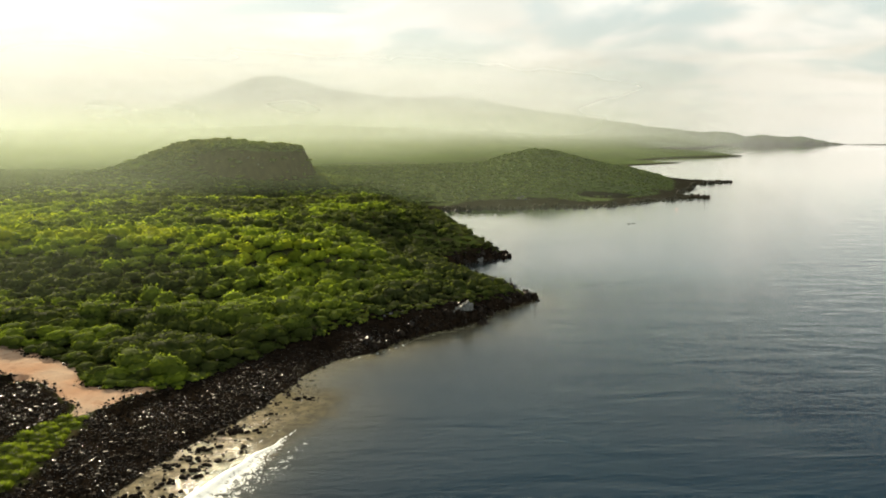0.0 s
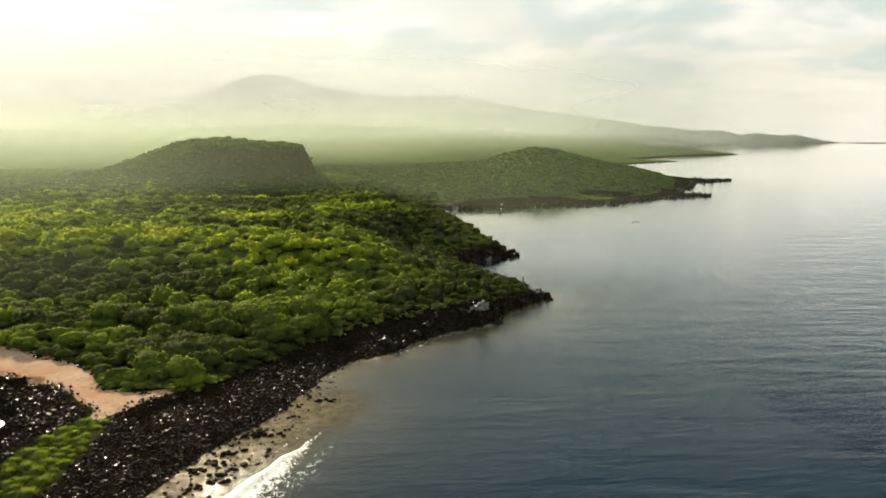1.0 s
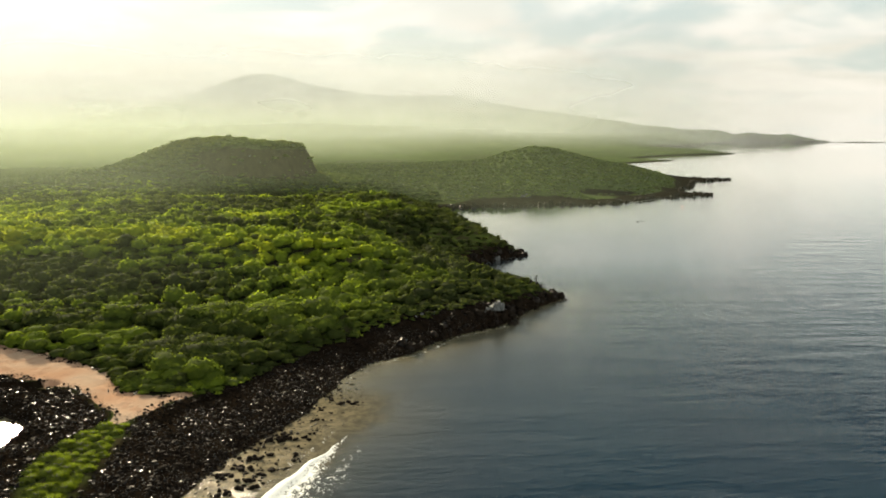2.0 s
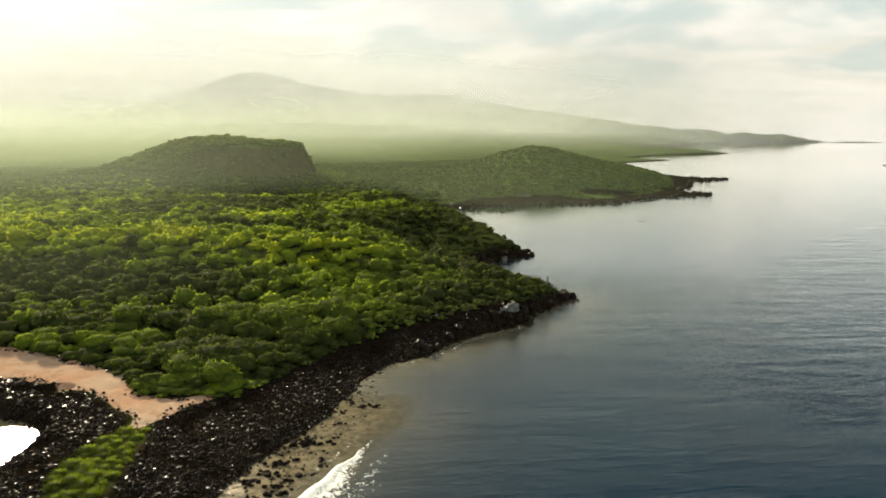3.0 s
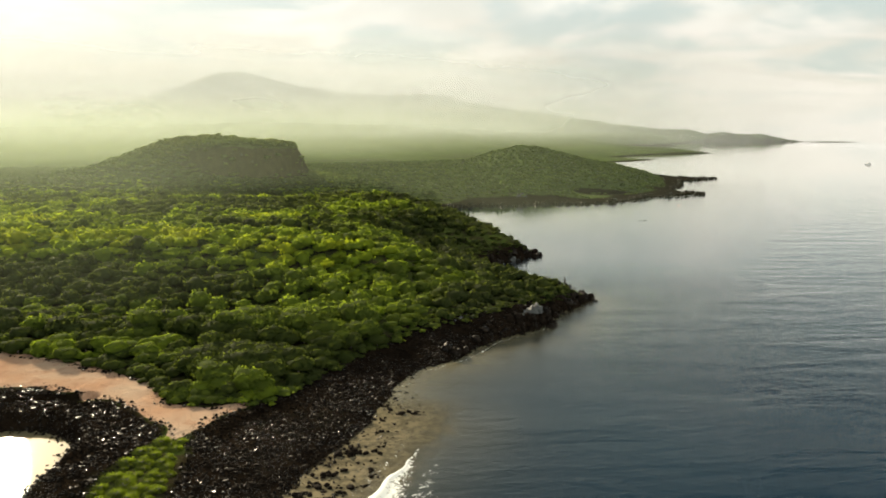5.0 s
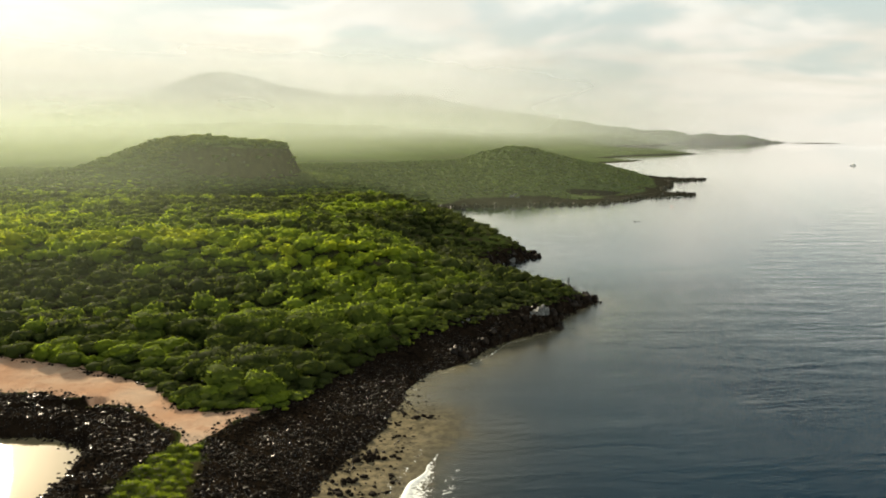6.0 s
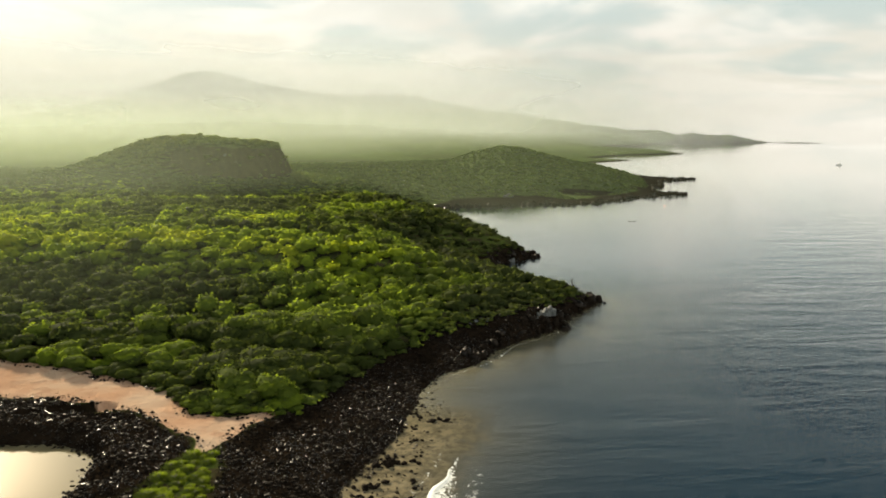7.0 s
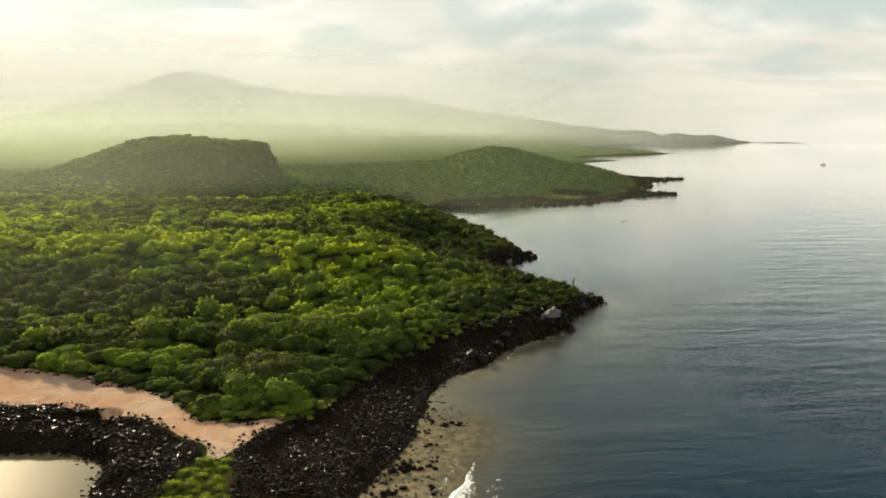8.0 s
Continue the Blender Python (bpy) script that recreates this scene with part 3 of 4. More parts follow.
def tint_of(X, Y):
    """Each crown's place on the foliage ramp: 0 dull olive, 0.2 darkest, 1 bright yellow-green."""
    t = 0.52 + 0.80 * rough(X, Y, 28, 40, 3) + 0.11 * rng.normal(size=X.shape)
    # a band of shade across the wood, put into the tint
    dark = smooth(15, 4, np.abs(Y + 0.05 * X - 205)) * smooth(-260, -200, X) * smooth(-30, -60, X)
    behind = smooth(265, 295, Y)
    # shore slopes turned from the sun: their shade is put into the tint
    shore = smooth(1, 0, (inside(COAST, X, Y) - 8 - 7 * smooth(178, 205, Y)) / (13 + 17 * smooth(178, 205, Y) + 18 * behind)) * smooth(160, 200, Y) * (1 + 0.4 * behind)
    hill = np.exp(-(((X + 150) / 70) ** 2 + ((Y - 575) / 55) ** 2) ** 2)
    # tint raised from near to far in place of haze
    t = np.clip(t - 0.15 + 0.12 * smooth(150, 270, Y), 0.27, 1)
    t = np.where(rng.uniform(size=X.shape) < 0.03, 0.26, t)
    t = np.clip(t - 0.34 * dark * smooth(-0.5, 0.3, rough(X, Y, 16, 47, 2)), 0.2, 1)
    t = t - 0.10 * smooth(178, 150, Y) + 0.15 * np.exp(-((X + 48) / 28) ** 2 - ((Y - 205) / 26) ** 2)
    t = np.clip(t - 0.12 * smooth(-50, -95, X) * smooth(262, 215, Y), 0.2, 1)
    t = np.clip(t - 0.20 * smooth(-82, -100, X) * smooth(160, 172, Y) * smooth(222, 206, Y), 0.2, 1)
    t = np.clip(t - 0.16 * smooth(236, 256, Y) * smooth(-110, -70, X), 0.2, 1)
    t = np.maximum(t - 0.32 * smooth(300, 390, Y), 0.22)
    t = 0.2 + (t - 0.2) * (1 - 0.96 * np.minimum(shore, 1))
    t = np.where(inside(STRIP, X, Y) > -1, 0.32 + 0.14 * rng.normal(size=X.shape), t)
    # farther crowns change to a duller tint, darkest beside the water
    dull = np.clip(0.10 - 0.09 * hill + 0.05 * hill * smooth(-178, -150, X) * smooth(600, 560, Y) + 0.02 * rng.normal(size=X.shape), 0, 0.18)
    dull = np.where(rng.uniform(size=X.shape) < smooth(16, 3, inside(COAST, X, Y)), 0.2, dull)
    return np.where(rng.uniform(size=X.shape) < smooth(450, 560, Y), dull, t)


def size_of(X, Y):
    low = smooth(10, 2, np.maximum(inside(WOOD, X, Y), inside(STRIP, X, Y)))
    strip = smooth(-1, 1, inside(STRIP, X, Y))
    return (1.0 - 0.45 * low) * (1 - 0.45 * strip) * (1 - 0.3 * smooth(30, 8, inside(COAST, X, Y)) * smooth(265, 290, Y) * smooth(430, 380, Y)) * (0.62 + 0.85 * rng.uniform(0, 1, X.shape) ** 1.6)


def wood_mesh(name, X, Y, Z, kinds, girth, flatten=1.0):
    """Many trees joined into one mesh."""
    V, F, T, N, off = [], [], [], [], 0
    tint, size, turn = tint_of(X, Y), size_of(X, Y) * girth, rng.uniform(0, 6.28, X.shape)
    for x, y, z, t, s, a in zip(X, Y, Z, tint, size, turn):
        v, f, nv = kinds[rng.integers(len(kinds))]
        c, sn = math.cos(a), math.sin(a)
        N.append(np.stack([nv[:, 0] * c - nv[:, 1] * sn, nv[:, 0] * sn + nv[:, 1] * c, nv[:, 2]], -1))
        hgt = s * rng.uniform(0.58, 1.05) * flatten
        p = np.empty_like(v)
        p[:, 0], p[:, 1], p[:, 2] = x + s * (v[:, 0] * c - v[:, 1] * sn), y + s * (v[:, 0] * sn + v[:, 1] * c), z + hgt * (v[:, 2] + 0.22)
        V.append(p)
        F.append(f + off)
        T.append(np.full(len(v), t))
        off += len(v)
    return mesh_from(name, np.concatenate(V), np.concatenate(F), LEAF, normals=np.concatenate(N), tint=np.concatenate(T))


# the nearest trees, each a thing of its own
X, Y, Z = stand(84, 200, 3.7)
Xb, Yb, Zb = stand(84, 124, 1.7)
Xe, Ye, Ze = stand(132, 176, 2.3)
hedge = (inside(WOOD, Xe, Ye) < 4.5) & (inside(SAND, Xe, Ye) > -6)
Xb, Yb, Zb = [np.concatenate(c) for c in ((Xb, Xe[hedge]), (Yb, Ye[hedge]), (Zb, Ze[hedge]))]
X, Y, Z = [np.concatenate(c) for c in ((X, Xb), (Y, Yb), (Z, Zb))]
order = np.argsort(np.hypot(X + 45, Y - 60))
first, rest = order[:300], order[300:]
near_kinds = []
for k in range(15):
    v, f, nv = crown_arrays(1450, 0.125, 12, ICO3, 0.90, 0.17)
    v = v * [3.0, 3.0, 2.7] + [0, 0, 0.7]
    crown = mesh_from("crown", v, f, LEAF, normals=nv, tint=np.full(len(v), (k + 0.5) / 15))
    bm = bmesh.new()
    tube(bm, (0, 0, -0.6), (0.1, 0, 1.0), 0.22, 0.15)
    for j in range(4):
        a = j * 1.57 + rng.uniform(0, 1)
        tube(bm, (0.1, 0, 0.9), (1.1 * math.cos(a), 1.1 * math.sin(a), 2.1), 0.13, 0.05, 5)
    trunk = bpy.data.meshes.new("trunk")
    bm.to_mesh(trunk)
    bm.free()
    trunk.materials.append(BARK)
    near_kinds.append((crown, trunk))
grass_kinds = []
for k in range(5):
    b = 760
    a, r = rng.uniform(0, 6.28, b), 2.4 * np.sqrt(rng.uniform(0, 1, b))
    foot = np.stack([r * np.cos(a), r * np.sin(a), np.full(b, -0.1)], -1)
    tip = foot * [1.25, 1.25, 0] + 0.5 * rng.normal(size=(b, 3)) * [1, 1, 0] + np.array([0, 0, 1.0]) * (2.3 - 0.45 * r + 0.5 * rng.normal(size=b))[:, None]
    wide = np.stack([-np.sin(a + 0.8), np.cos(a + 0.8), 0 * a], -1) * 0.11
    v = np.stack([foot - wide, foot + wide, tip], 1).reshape(-1, 3)
    up = np.repeat(np.stack([0.3 * np.cos(a), 0.3 * np.sin(a), np.ones(b)], -1) + 0.3 * rng.normal(size=(b, 3)), 3, axis=0)
    up /= np.linalg.norm(up, axis=1)[:, None]
    grass_kinds.append(mesh_from("crown", v, np.arange(3 * b).reshape(-1, 3), LEAF, normals=up, tint=np.repeat(rng.uniform(0.20, 0.48, b), 3)))
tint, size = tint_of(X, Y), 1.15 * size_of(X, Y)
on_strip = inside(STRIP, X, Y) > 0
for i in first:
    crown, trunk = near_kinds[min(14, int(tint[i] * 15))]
    name = "shrub" if size[i] < 0.65 else "tree"
    tree = new(name)
    tree.matrix_basis = Matrix.LocRotScale((X[i], Y[i], Z[i]), Euler((0, 0, rng.uniform(0, 6.28))), (size[i], size[i], size[i] * rng.uniform(0.65, 1.05) * (0.6 if Y[i] < 125 else 1.0)))
    if on_strip[i]:
        crown = grass_kinds[rng.integers(5)]
    for nm, me in (("crown", crown), ("trunk", trunk)):
        new(nm, me).parent = tree
    look_of = "bright yellow-green" if tint[i] > 0.66 else "fresh green" if tint[i] > 0.33 else "dull olive-brown"
    tagged(tree, look_of + (" low bush at the edge of the coastal wood" if name == "shrub" else " rounded tree in the dense coastal wood"), name, "coastal trees")

kinds_b = [crown_arrays(205, 0.215, 9, ICO2, 0.88, 0.2) for k in range(10)]
kinds_c = [crown_arrays(60, 0.40, 6, ICO1) for k in range(8)]
kinds_d = [crown_arrays(14, 0.36, 4, ICO1) for k in range(6)]
X2, Y2, Z2 = stand(200, 300, 3.6)
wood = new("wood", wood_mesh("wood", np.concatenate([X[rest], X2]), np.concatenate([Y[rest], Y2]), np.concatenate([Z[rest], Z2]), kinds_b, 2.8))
tagged(wood, "dense green rounded trees covering the coastal slope", "wood", kind="stuff")
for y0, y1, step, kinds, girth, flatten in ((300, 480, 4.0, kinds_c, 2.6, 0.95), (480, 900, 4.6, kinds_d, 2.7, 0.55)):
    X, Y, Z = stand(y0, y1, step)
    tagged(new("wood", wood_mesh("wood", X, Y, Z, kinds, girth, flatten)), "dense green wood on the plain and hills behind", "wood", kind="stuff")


edge_x, edge_y = [c.ravel() for c in np.meshgrid(np.arange(-75, 40, 1.7), np.arange(134, 345, 1.7))]
edge_x, edge_y = edge_x + rng.uniform(-0.8, 0.8, edge_x.shape), edge_y + rng.uniform(-0.8, 0.8, edge_x.shape)
deep_in, off_shore = inside(WOOD, edge_x, edge_y), inside(COAST, edge_x, edge_y)
ok = (deep_in < 3.5) & (deep_in > -0.5 - 3.5 * smooth(165, 190, edge_y)) & (off_shore > 2.2) & (inside(SAND, edge_x, edge_y) < 0)
X, Y = edge_x[ok], edge_y[ok]
tagged(new("bushes", wood_mesh("bushes", X, Y, height(X, Y)[0], kinds_c, 2.4, 0.75)), "low dark olive bushes along the edge of the lava shore", "bushes", kind="stuff")
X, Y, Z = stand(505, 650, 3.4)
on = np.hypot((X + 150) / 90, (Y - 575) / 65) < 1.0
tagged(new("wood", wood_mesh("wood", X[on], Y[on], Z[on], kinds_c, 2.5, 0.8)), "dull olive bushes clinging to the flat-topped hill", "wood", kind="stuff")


# ---- boulders ----
OCTA = np.array([[1, 0, 0], [-1, 0, 0], [0, 1, 0], [0, -1, 0], [0, 0, 1], [0, 0, -1]], float), np.array([[0, 2, 4], [2, 1, 4], [1, 3, 4], [3, 0, 4], [2, 0, 5], [1, 2, 5], [3, 1, 5], [0, 3, 5]])


def boulder_arrays(base):
    v, f = base
    k = 1 + 0.35 * rng.normal(size=(len(v), 1)).clip(-1, 1)
    return v * k * rng.uniform(0.7, 1.2, (1, 3)) * [1, 1, 0.7], f


def boulders_mesh(X, Y, Z, S, kinds, mat, flat=False):
    V, F, off = [], [], 0
    for x, y, z, s in zip(X, Y, Z, S):
        v, f = kinds[rng.integers(len(kinds))]
        a = rng.uniform(0, 6.28)
        c, sn = math.cos(a), math.sin(a)
        V.append(np.stack([x + s * (v[:, 0] * c - v[:, 1] * sn), y + s * (v[:, 0] * sn + v[:, 1] * c), z + s * (v[:, 2] + 0.3)], -1))
        F.append(f + off)
        off += len(v)
    return mesh_from("boulders", np.concatenate(V), np.concatenate(F), mat, flat)


n = 270000
X, Y = rng.uniform(-125, 40, n), rng.uniform(80, 235, n)
D = inside(COAST, X, Y)
bare = (inside(WOOD, X, Y) < 1.0) & (inside(STRIP, X, Y) < 0.3) & (inside(SAND, X, Y) < rng.uniform(-1.5, 2.2, n)) & (pool(X, Y) < 0.02 + 0.16 * rng.uniform(0, 1, n) ** 5)
ok = bare & (D > -12 * rng.uniform(0, 1, n) ** 3) & (X > -0.66 * Y - 10)
X, Y, D = X[ok], Y[ok], D[ok]
Z, _ = height(X, Y)
S = 0.08 + 0.34 * rng.uniform(0, 1, len(X)) ** 8
kinds = [boulder_arrays(ICO1) for k in range(24)]
stones = [boulder_arrays(OCTA) for k in range(24)]
order = np.argsort(np.hypot(X + 45, Y - 60))
single, rest = order[:300], order[300:]
meshes = [mesh_from("boulder", v + [0, 0, 0.3], f, DRY_LAVA) for v, f in kinds]
for i in single:
    b = new("boulder", meshes[rng.integers(24)])
    b.matrix_basis = Matrix.LocRotScale((X[i], Y[i], Z[i]), Euler((0, 0, rng.uniform(0, 6.28))), [S[i]] * 3)
    tagged(b, "wet black lava boulder lying on the stony beach", "boulder", "beach boulders")
splashed = inside(WOOD, X[rest], Y[rest]) < -5.5 - 4 * rng.uniform(0, 1, len(rest))
for size_class, shapes, skin in ((S[rest] > 0.13, kinds, DRY_LAVA), ((S[rest] <= 0.13) & ~splashed, stones, DRY_LAVA), ((S[rest] <= 0.13) & splashed, stones, LAVA)):
    some = rest[size_class]
    tagged(new("boulders", boulders_mesh(X[some], Y[some], Z[some], S[some], shapes, skin, True)), "wet black lava boulders strewn over the stony shore", "boulders", kind="stuff")

# bigger blocks along the cliffs and the far shores
X, Y = [], []
for shore, most in ((NEAR_SHORE[11:28], 0.9), (FAR_SHORE[0:15], 0.5)):
    for (x0, y0), (x1, y1) in zip(shore, shore[1:]):
        length = math.hypot(x1 - x0, y1 - y0)
        for j in range(int(length * most * 3)):
            f, off = rng.uniform(), rng.normal() * 1.2 - 0.9
            X.append(x0 + f * (x1 - x0) + off * (y1 - y0) / length)
            Y.append(y0 + f * (y1 - y0) - off * (x1 - x0) / length)
X, Y = np.array(X), np.array(Y)
Z, _ = height(X, Y)
S = (0.3 + 0.9 * rng.uniform(0, 1, len(X)) ** 3) * (1 + 0.5 * smooth(450, 550, Y))
jagged = [boulder_arrays(ICO2) for k in range(12)]
jagged = [(v * [1, 1, 1.5], f) for v, f in jagged]
tagged(new("boulders", boulders_mesh(X, Y, np.maximum(Z, -0.4), S, jagged, DRY_LAVA)), "jagged black lava blocks along the foot of the cliffs", "boulders", kind="stuff")

# rocks awash on the reef beside the beach
X, Y, S = [], [], []
for cx, cy, k, spread in REEF:
    for j in range(k):
        X.append(cx + rng.normal() * spread * 0.7)
        Y.append(cy + rng.normal() * spread * 0.5)
        S.append(rng.uniform(0.16, 0.5))
for x, y, r in zip(X, Y, S):
    b = new("reef_rock", meshes[rng.integers(24)])
    b.matrix_basis = Matrix.LocRotScale((x, y, height(np.array([x]), np.array([y]))[0][0]), Euler((0, 0, rng.uniform(0, 6.28))), (r * 1.2, r * 1.2, r * 1.3))
    tagged(b, "black lava rock standing in the shallow water", "rock", "rocks on the reef")


def ground_at(x, y):
    return float(height(np.array([float(x)]), np.array([float(y)]))[0][0])


def pale_rock(x, y, r, tall, label):
    """A bleached outcrop: blocky, cracked slabs that stand close together and fall away to one side."""
    rock = new("pale_rock")
    rock.matrix_basis = pose(x, y, ground_at(x, y) - 0.2)
    k = random.Random(int(x * 7 + y))
    for j in range(5):
        bm = bmesh.new()
        bmesh.ops.create_icosphere(bm, subdivisions=3, radius=1.0)
        high_of, deep = (0.35, 0.5, 0.85, 1.0, 0.8)[j] * k.uniform(0.9, 1.1), k.uniform(0.4, 0.6)
        for v in bm.verts:
            c = Vector([math.copysign(abs(a) ** 0.5, a) for a in v.co])
            q = 1 + 0.30 * noise.noise(v.co * 1.6 + Vector((j, x, y))) + 0.12 * noise.noise(v.co * 5.0 + Vector((x, j, y)))
            v.co = Vector((c.x * 0.29 * r * q * (1 - 0.15 * c.z), c.y * deep * r * q, (c.z + 0.8) * 0.5 * tall * q * high_of))
            v.co += Vector(((j - 2) * 0.46 * r + 0.12 * v.co.z, 0, 0))
        part("slab", bm, GUANO, rock)
    return tagged(rock, label, "rock", "pale rocks")


pale_rock(5.4, 195.8, 2.0, 2.3, "large bleached grey-white rock on the black shore")
for x, y, r in ((-13.5, 187, 0.6), (-12, 188.5, 0.5), (-10.5, 188, 0.7), (-9, 190.5, 0.5), (-15, 185.5, 0.45), (2.5, 193.5, 0.6)):
    pale_rock(x, y, r, 1.2 * r, "small bleached stones on the dark slope")
for x, y, r in ((53, 541, 1.2), (56, 543, 1.7), (58.5, 541.5, 1.1), (-136, 531, 0.9), (-129, 531, 0.7), (14, 293.5, 1.3)):
    pale_rock(x, y, r, 1.7 * r, "small bleached rock among the dark vegetation")


def drift_log(x, y, turn, length):
    log = new("drift_log")
    log.matrix_basis = pose(x, y, ground_at(x, y) + 0.15, 0, 0, turn)
    k = random.Random(int(x * 13))
    bm = bmesh.new()
    spine = [Vector((length * (j / 7 - 0.5), 0.35 * k.uniform(-1, 1), 0.25 + 0.2 * k.random())) for j in range(8)]
    for a, b, j in zip(spine, spine[1:], range(7)):
        tube(bm, a, b, 0.22 - 0.02 * j, 0.20 - 0.02 * j, 8)
    part("stem", bm, DRIFT, log)
    for j in (2, 4, 6):
        bm = bmesh.new()
        tube(bm, spine[j], spine[j] + Vector((k.uniform(0.3, 0.9), k.choice((-1, 1)) * k.uniform(0.5, 1.0), 0.4)), 0.10, 0.03)
        part("branch", bm, DRIFT, log)
    return tagged(log, "sun-bleached driftwood log at the edge of the bushes", "driftwood", "driftwood")


for x, y, turn, length in ((-45.5, 158.3, 8, 3.2), (-50.3, 150.6, 30, 3.0), (-53.5, 149, -40, 1.8), (-44.4, 156.6, -20, 1.4)):
    drift_log(x, y, turn, length)


def bare_shrub(x, y, tall, wide, label):
    """A leafless shrub: a short stem that forks twice into thin grey twigs."""
    shrub = new("bare_shrub")
    shrub.matrix_basis = pose(x, y, ground_at(x, y) - 0.1)
    k = random.Random(int(x * 31 + y))
    bm = bmesh.new()
    tube(bm, (0, 0, 0), (0.05, 0, 0.35 * tall), 0.10, 0.07)
    part("stem", bm, SNAG, shrub)
    for j in range(7):
        bm = bmesh.new()
        a, low = j * 0.9 + k.uniform(0, 0.6), Vector((0.05, 0, (0.2 + 0.15 * k.random()) * tall))
        fork = low + Vector((0.45 * wide * math.cos(a), 0.45 * wide * math.sin(a), 0.32 * tall * k.uniform(0.7, 1.2)))
        tube(bm, low, fork, 0.06, 0.04, 5)
        for i in range(3):
            tip = fork + Vector((0.5 * wide * math.cos(a + k.uniform(-0.9, 0.9)), 0.5 * wide * math.sin(a + k.uniform(-0.9, 0.9)), 0.4 * tall * k.uniform(0.5, 1.2)))
            tube(bm, fork, tip, 0.035, 0.012, 4)
        part("branch", bm, SNAG, shrub)
    return tagged(shrub, label, "shrub", "bare shrubs")


for x, y, tall, wide in ((15.3, 229.5, 2.4, 1.6), (22.6, 226.5, 2.0, 1.3), (24.6, 224.2, 1.6, 1.1), (19.0, 229.0, 1.7, 1.2)):
    bare_shrub(x, y, tall, wide, "leafless grey shrub on the rocky headland")
bare_shrub(20.6, 228.5, 4.0, 0.5, "thin bare snag rising from the rocky headland")


# ---- surf ----
def surf_strip(name, line, widths, crest, label, dense=0.45):
    """Foam lying on the water along a line, with a lacy seaward edge; crest is how high its front stands."""
    pts = [Vector((*p, 0)) for p in line]
    n, m = 26 * (len(pts) - 1), 22
    V, T = [], []
    for i in range(n + 1):
        g = i / n * (len(pts) - 1)
        j = min(int(g), len(pts) - 2)
        f = g - j
        c = pts[j].lerp(pts[j + 1], f)
        wd = widths[j] * (1 - f) + widths[j + 1] * f
        out = Vector((pts[j + 1].y - pts[j].y, pts[j].x - pts[j + 1].x, 0)).normalized()
        for q in range(m + 1):
            u = q / m
            p = c + out * ((u - 0.06) * wd + 0.8 * noise.noise(Vector((i * 0.06, 0, 3))))
            tall = crest * wd / max(widths) * math.exp(-((u - 0.12) / 0.14) ** 2)
            bump = 0.10 * noise.noise(Vector((p.x * 1.3, p.y * 1.3, 1)))
            V.append((p.x, p.y, 0.04 + tall + max(0, bump) * (1 - u)))
            T.append(dense * (1.15 - 1.1 * u) * min(1, 8 * u + 0.4) * min(1, 0.35 + wd / 3))
    i, j = np.meshgrid(np.arange(n), np.arange(m), indexing="ij")
    k = m + 1
    q = np.stack([i * k + j, i * k + j + 1, (i + 1) * k + j + 1, (i + 1) * k + j], -1).reshape(-1, 4)
    return tagged(new(name, mesh_from(name, np.array(V), q, FOAM, thick=np.array(T))), label, "surf", kind="stuff")


surf_strip("breaking_wave", [(-37.6, 88), (-34.3, 97), (-31.6, 105), (-28.4, 112), (-26.1, 117.5), (-24.3, 122)], [9, 8.5, 7, 3.6, 1.1, 0.3], 0.5, "white breaking wave running onto the reef", 0.84)
surf_strip("surf", [(-25.2, 126), (-27.6, 120), (-30.4, 112.5), (-33.2, 104.5), (-36, 96.5), (-39, 88)], [0.6, 2.0, 3.4, 4.5, 5, 5], 0.04, "thin foam lace drifting over the shallow reef", 0.22)
surf_strip("surf", [(-32, 88), (-28.5, 98), (-25.8, 106), (-23.4, 113), (-22.2, 118)], [4, 5.5, 5, 3, 1], 0.06, "ragged foam streaks trailing behind the breaking wave", 0.30)
surf_strip("surf", [(-27.5, 150), (-21, 161), (-13.5, 167.5), (-4.5, 181), (5.5, 190), (12, 194.5)], [0.9, 1.1, 1.3, 1.2, 1.2, 0.8], 0.05, "thin white surf along the foot of the rocks", 0.42)
surf_strip("surf", [(78, 526.5), (97, 516.5), (123, 532.5), (156, 566.5), (200, 594)], [0.8, 1.2, 2.2, 3.0, 2.0], 0.05, "thin white surf along the far headland", 0.45)


# ---- on the water ----
def box(bm, x0, x1, y0, y1, z0, z1, rake=0.0):
    g = bmesh.ops.create_cube(bm, size=1.0)["verts"]
    for v in g:
        v.co = Vector((x0 + (v.co.x + 0.5) * (x1 - x0), y0 + (v.co.y + 0.5) * (y1 - y0), z0 + (v.co.z + 0.5) * (z1 - z0)))
        if v.co.z > (z0 + z1) / 2 and v.co.x > (x0 + x1) / 2:
            v.co.x -= rake
    return g


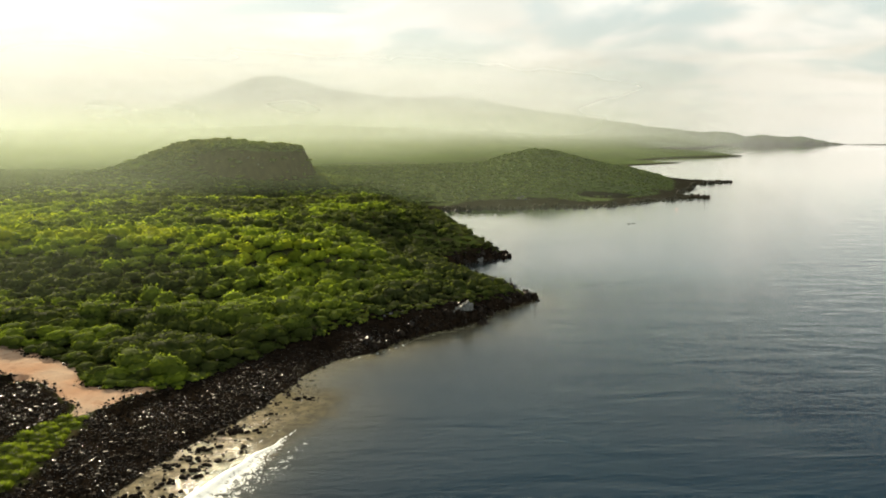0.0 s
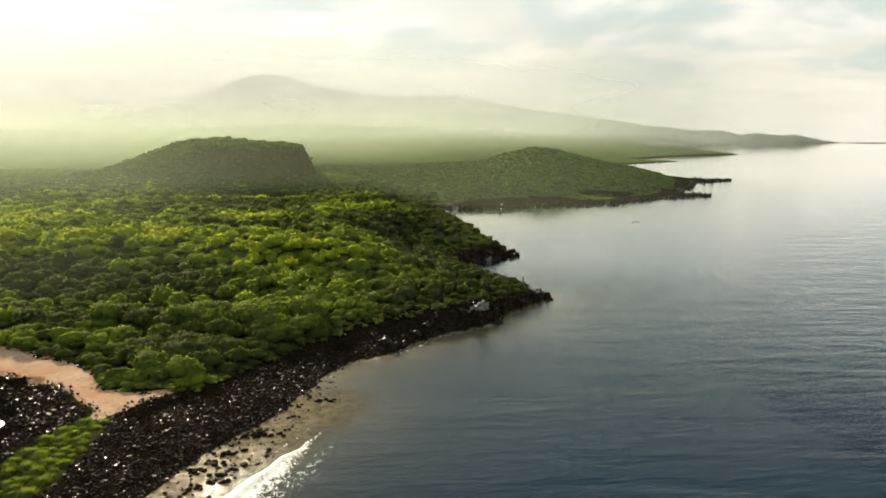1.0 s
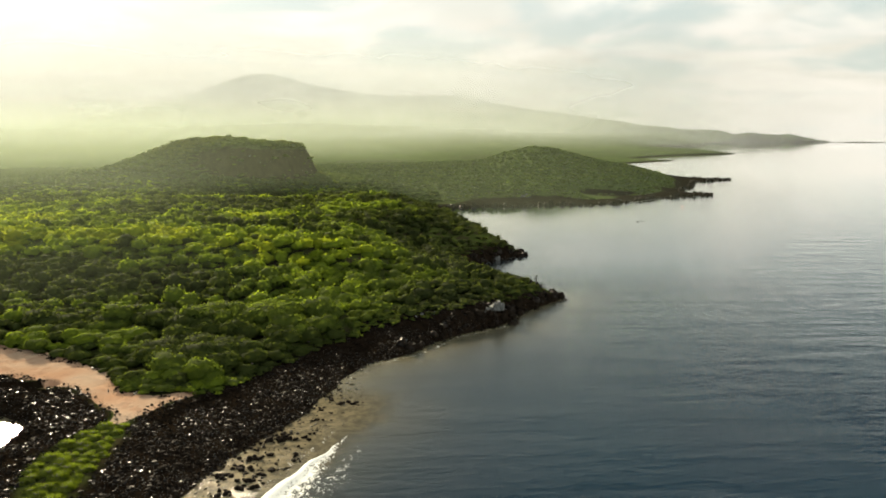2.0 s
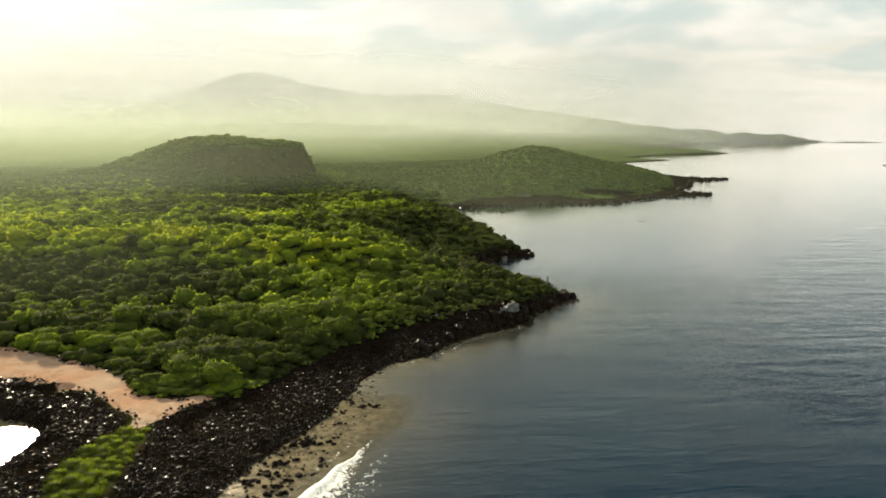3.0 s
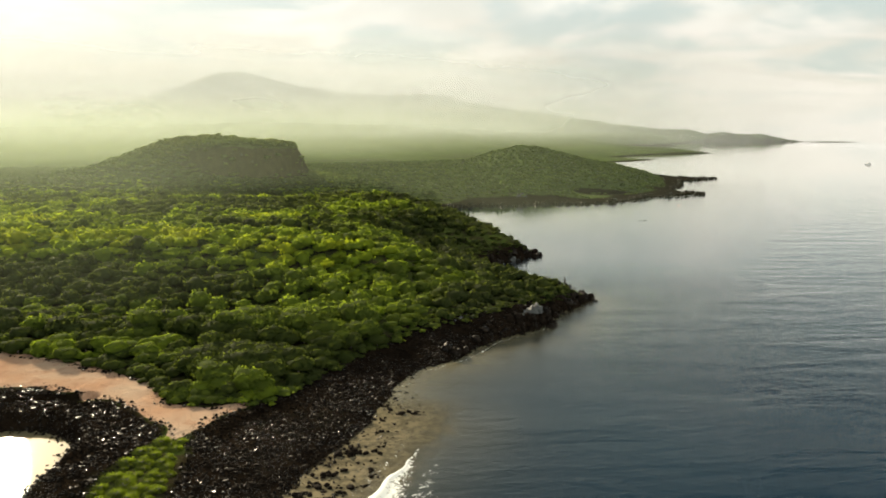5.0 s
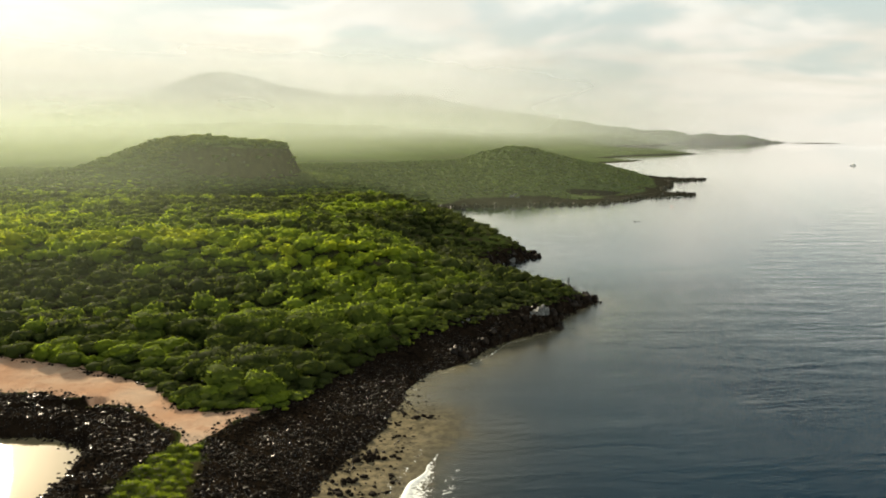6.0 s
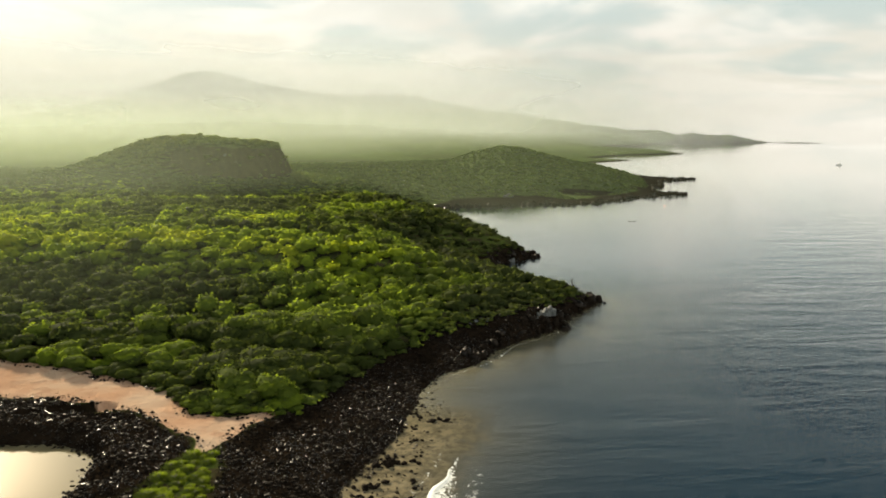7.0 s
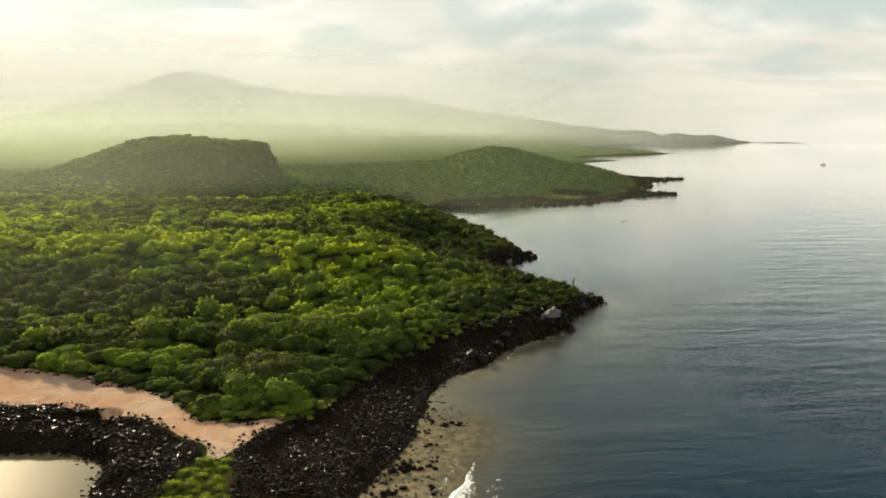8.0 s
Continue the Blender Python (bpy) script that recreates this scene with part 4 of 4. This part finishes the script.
def motor_yacht(x, y, turn):
    yacht = new("motor_yacht")
    yacht.matrix_basis = pose(x, y, 0, 0, 0, turn)
    bm = bmesh.new()
    rings = []
    for j in range(11):
        f = j / 10
        half = 2.6 * (1 - max(0, (f - 0.45) / 0.55) ** 2.2) + 0.05
        top = 1.9 + 1.2 * f ** 2
        rings.append([bm.verts.new((-9 + 19 * f, sy * half * k, zz)) for sy, k, zz in ((-1, 1.0, top), (-1, 0.82, 0.3), (-1, 0.2, -0.7), (1, 0.2, -0.7), (1, 0.82, 0.3), (1, 1.0, top))])
    for a, b in zip(rings, rings[1:]):
        for k in range(6):
            bm.faces.new((a[k], a[(k + 1) % 6], b[(k + 1) % 6], b[k]))
    bm.faces.new(rings[0])
    bm.faces.new(rings[-1][::-1])
    part("hull", bm, PAINT, yacht)
    yacht.scale = (0.65, 0.65, 0.65)
    for name, dims, mat in (("cabin", (-6, 3.5, -1.9, 1.9, 1.9, 4.1, 1.2), PAINT), ("cabin_windows", (-5.5, 3.0, -1.93, 1.93, 2.9, 3.6, 0.5), GLASS),
                            ("flybridge", (-5, 1.2, -1.7, 1.7, 4.1, 5.2, 0.8), PAINT), ("sunroof", (-5.2, 0.2, -1.8, 1.8, 6.5, 6.7, 0.0), PAINT)):
        bm = bmesh.new()
        box(bm, *dims)
        bmesh.ops.bevel(bm, geom=bm.edges[:], offset=0.08, segments=1, affect="EDGES")
        part(name, bm, mat, yacht)
    for px, py in ((-4.8, -1.5), (-4.8, 1.5), (-0.2, -1.5), (-0.2, 1.5)):
        bm = bmesh.new()
        tube(bm, (px, py, 5.1), (px, py, 6.6), 0.06, 0.06)
        part("roof_post", bm, PAINT, yacht)
    bm = bmesh.new()
    tube(bm, (-2.5, 0, 6.6), (-3.0, 0, 10.0), 0.12, 0.04)
    part("mast", bm, PAINT, yacht)
    return tagged(yacht, "white motor yacht at anchor on the far bright water", "boat")


motor_yacht(690, 1155, 200)


def buoy(x, y):
    b = new("buoy")
    b.matrix_basis = pose(x, y, 0.0, 4, 3, 0)
    bm = bmesh.new()
    prof = ((0.0, -0.5), (0.55, -0.35), (0.7, 0.1), (0.55, 0.55), (0.25, 0.75), (0.2, 1.1), (0.0, 1.15))
    rings = [[bm.verts.new((max(r, 0.01) * math.cos(k * 0.5236), max(r, 0.01) * math.sin(k * 0.5236), z)) for k in range(12)] for r, z in prof]
    for p, q in zip(rings, rings[1:]):
        for k in range(12):
            bm.faces.new((p[k], p[(k + 1) % 12], q[(k + 1) % 12], q[k]))
    part("float_body", bm, ORANGE, b)
    bm = bmesh.new()
    tube(bm, (0, 0, 1.1), (0, 0, 1.8), 0.05, 0.04)
    part("staff", bm, GLASS, b)
    return tagged(b, "small orange mooring buoy floating off the headland", "buoy")


buoy(157, 508).scale = (0.5, 0.5, 0.5)
for x, y, r in ((104, 422, 0.9), (106.5, 423, 0.7), (108.6, 424, 0.5), (70, 395, 0.5)):
    b = new("reef_rock", meshes[rng.integers(24)])
    b.matrix_basis = Matrix.LocRotScale((x, y, -0.25), Euler((0, 0, rng.uniform(0, 6))), (2.0 * r, r, 0.8 * r))
    tagged(b, "low dark rock just breaking the calm water", "rock", "rocks off the headland")


def islet(x, y, turn, length, wide, tall):
    """A low rocky islet far out."""
    v, f = ico(3)
    k = 1 + 0.18 * np.array([noise.noise(Vector(p) * 2.3) for p in v])
    v = v * k[:, None] * [length / 2, wide / 2, tall] - [0, 0, 0.15 * tall]
    ob = new("islet", mesh_from("islet", v, f, GROUND, zone=np.tile([0.0, 0.7, 1.0, 0.0], (len(v), 1))))
    ob.matrix_basis = pose(x, y, 0, 0, 0, turn)
    return tagged(ob, "low dark islet far out on the bright water", "islet")


islet(2330, 4130, -28, 260, 50, 4)
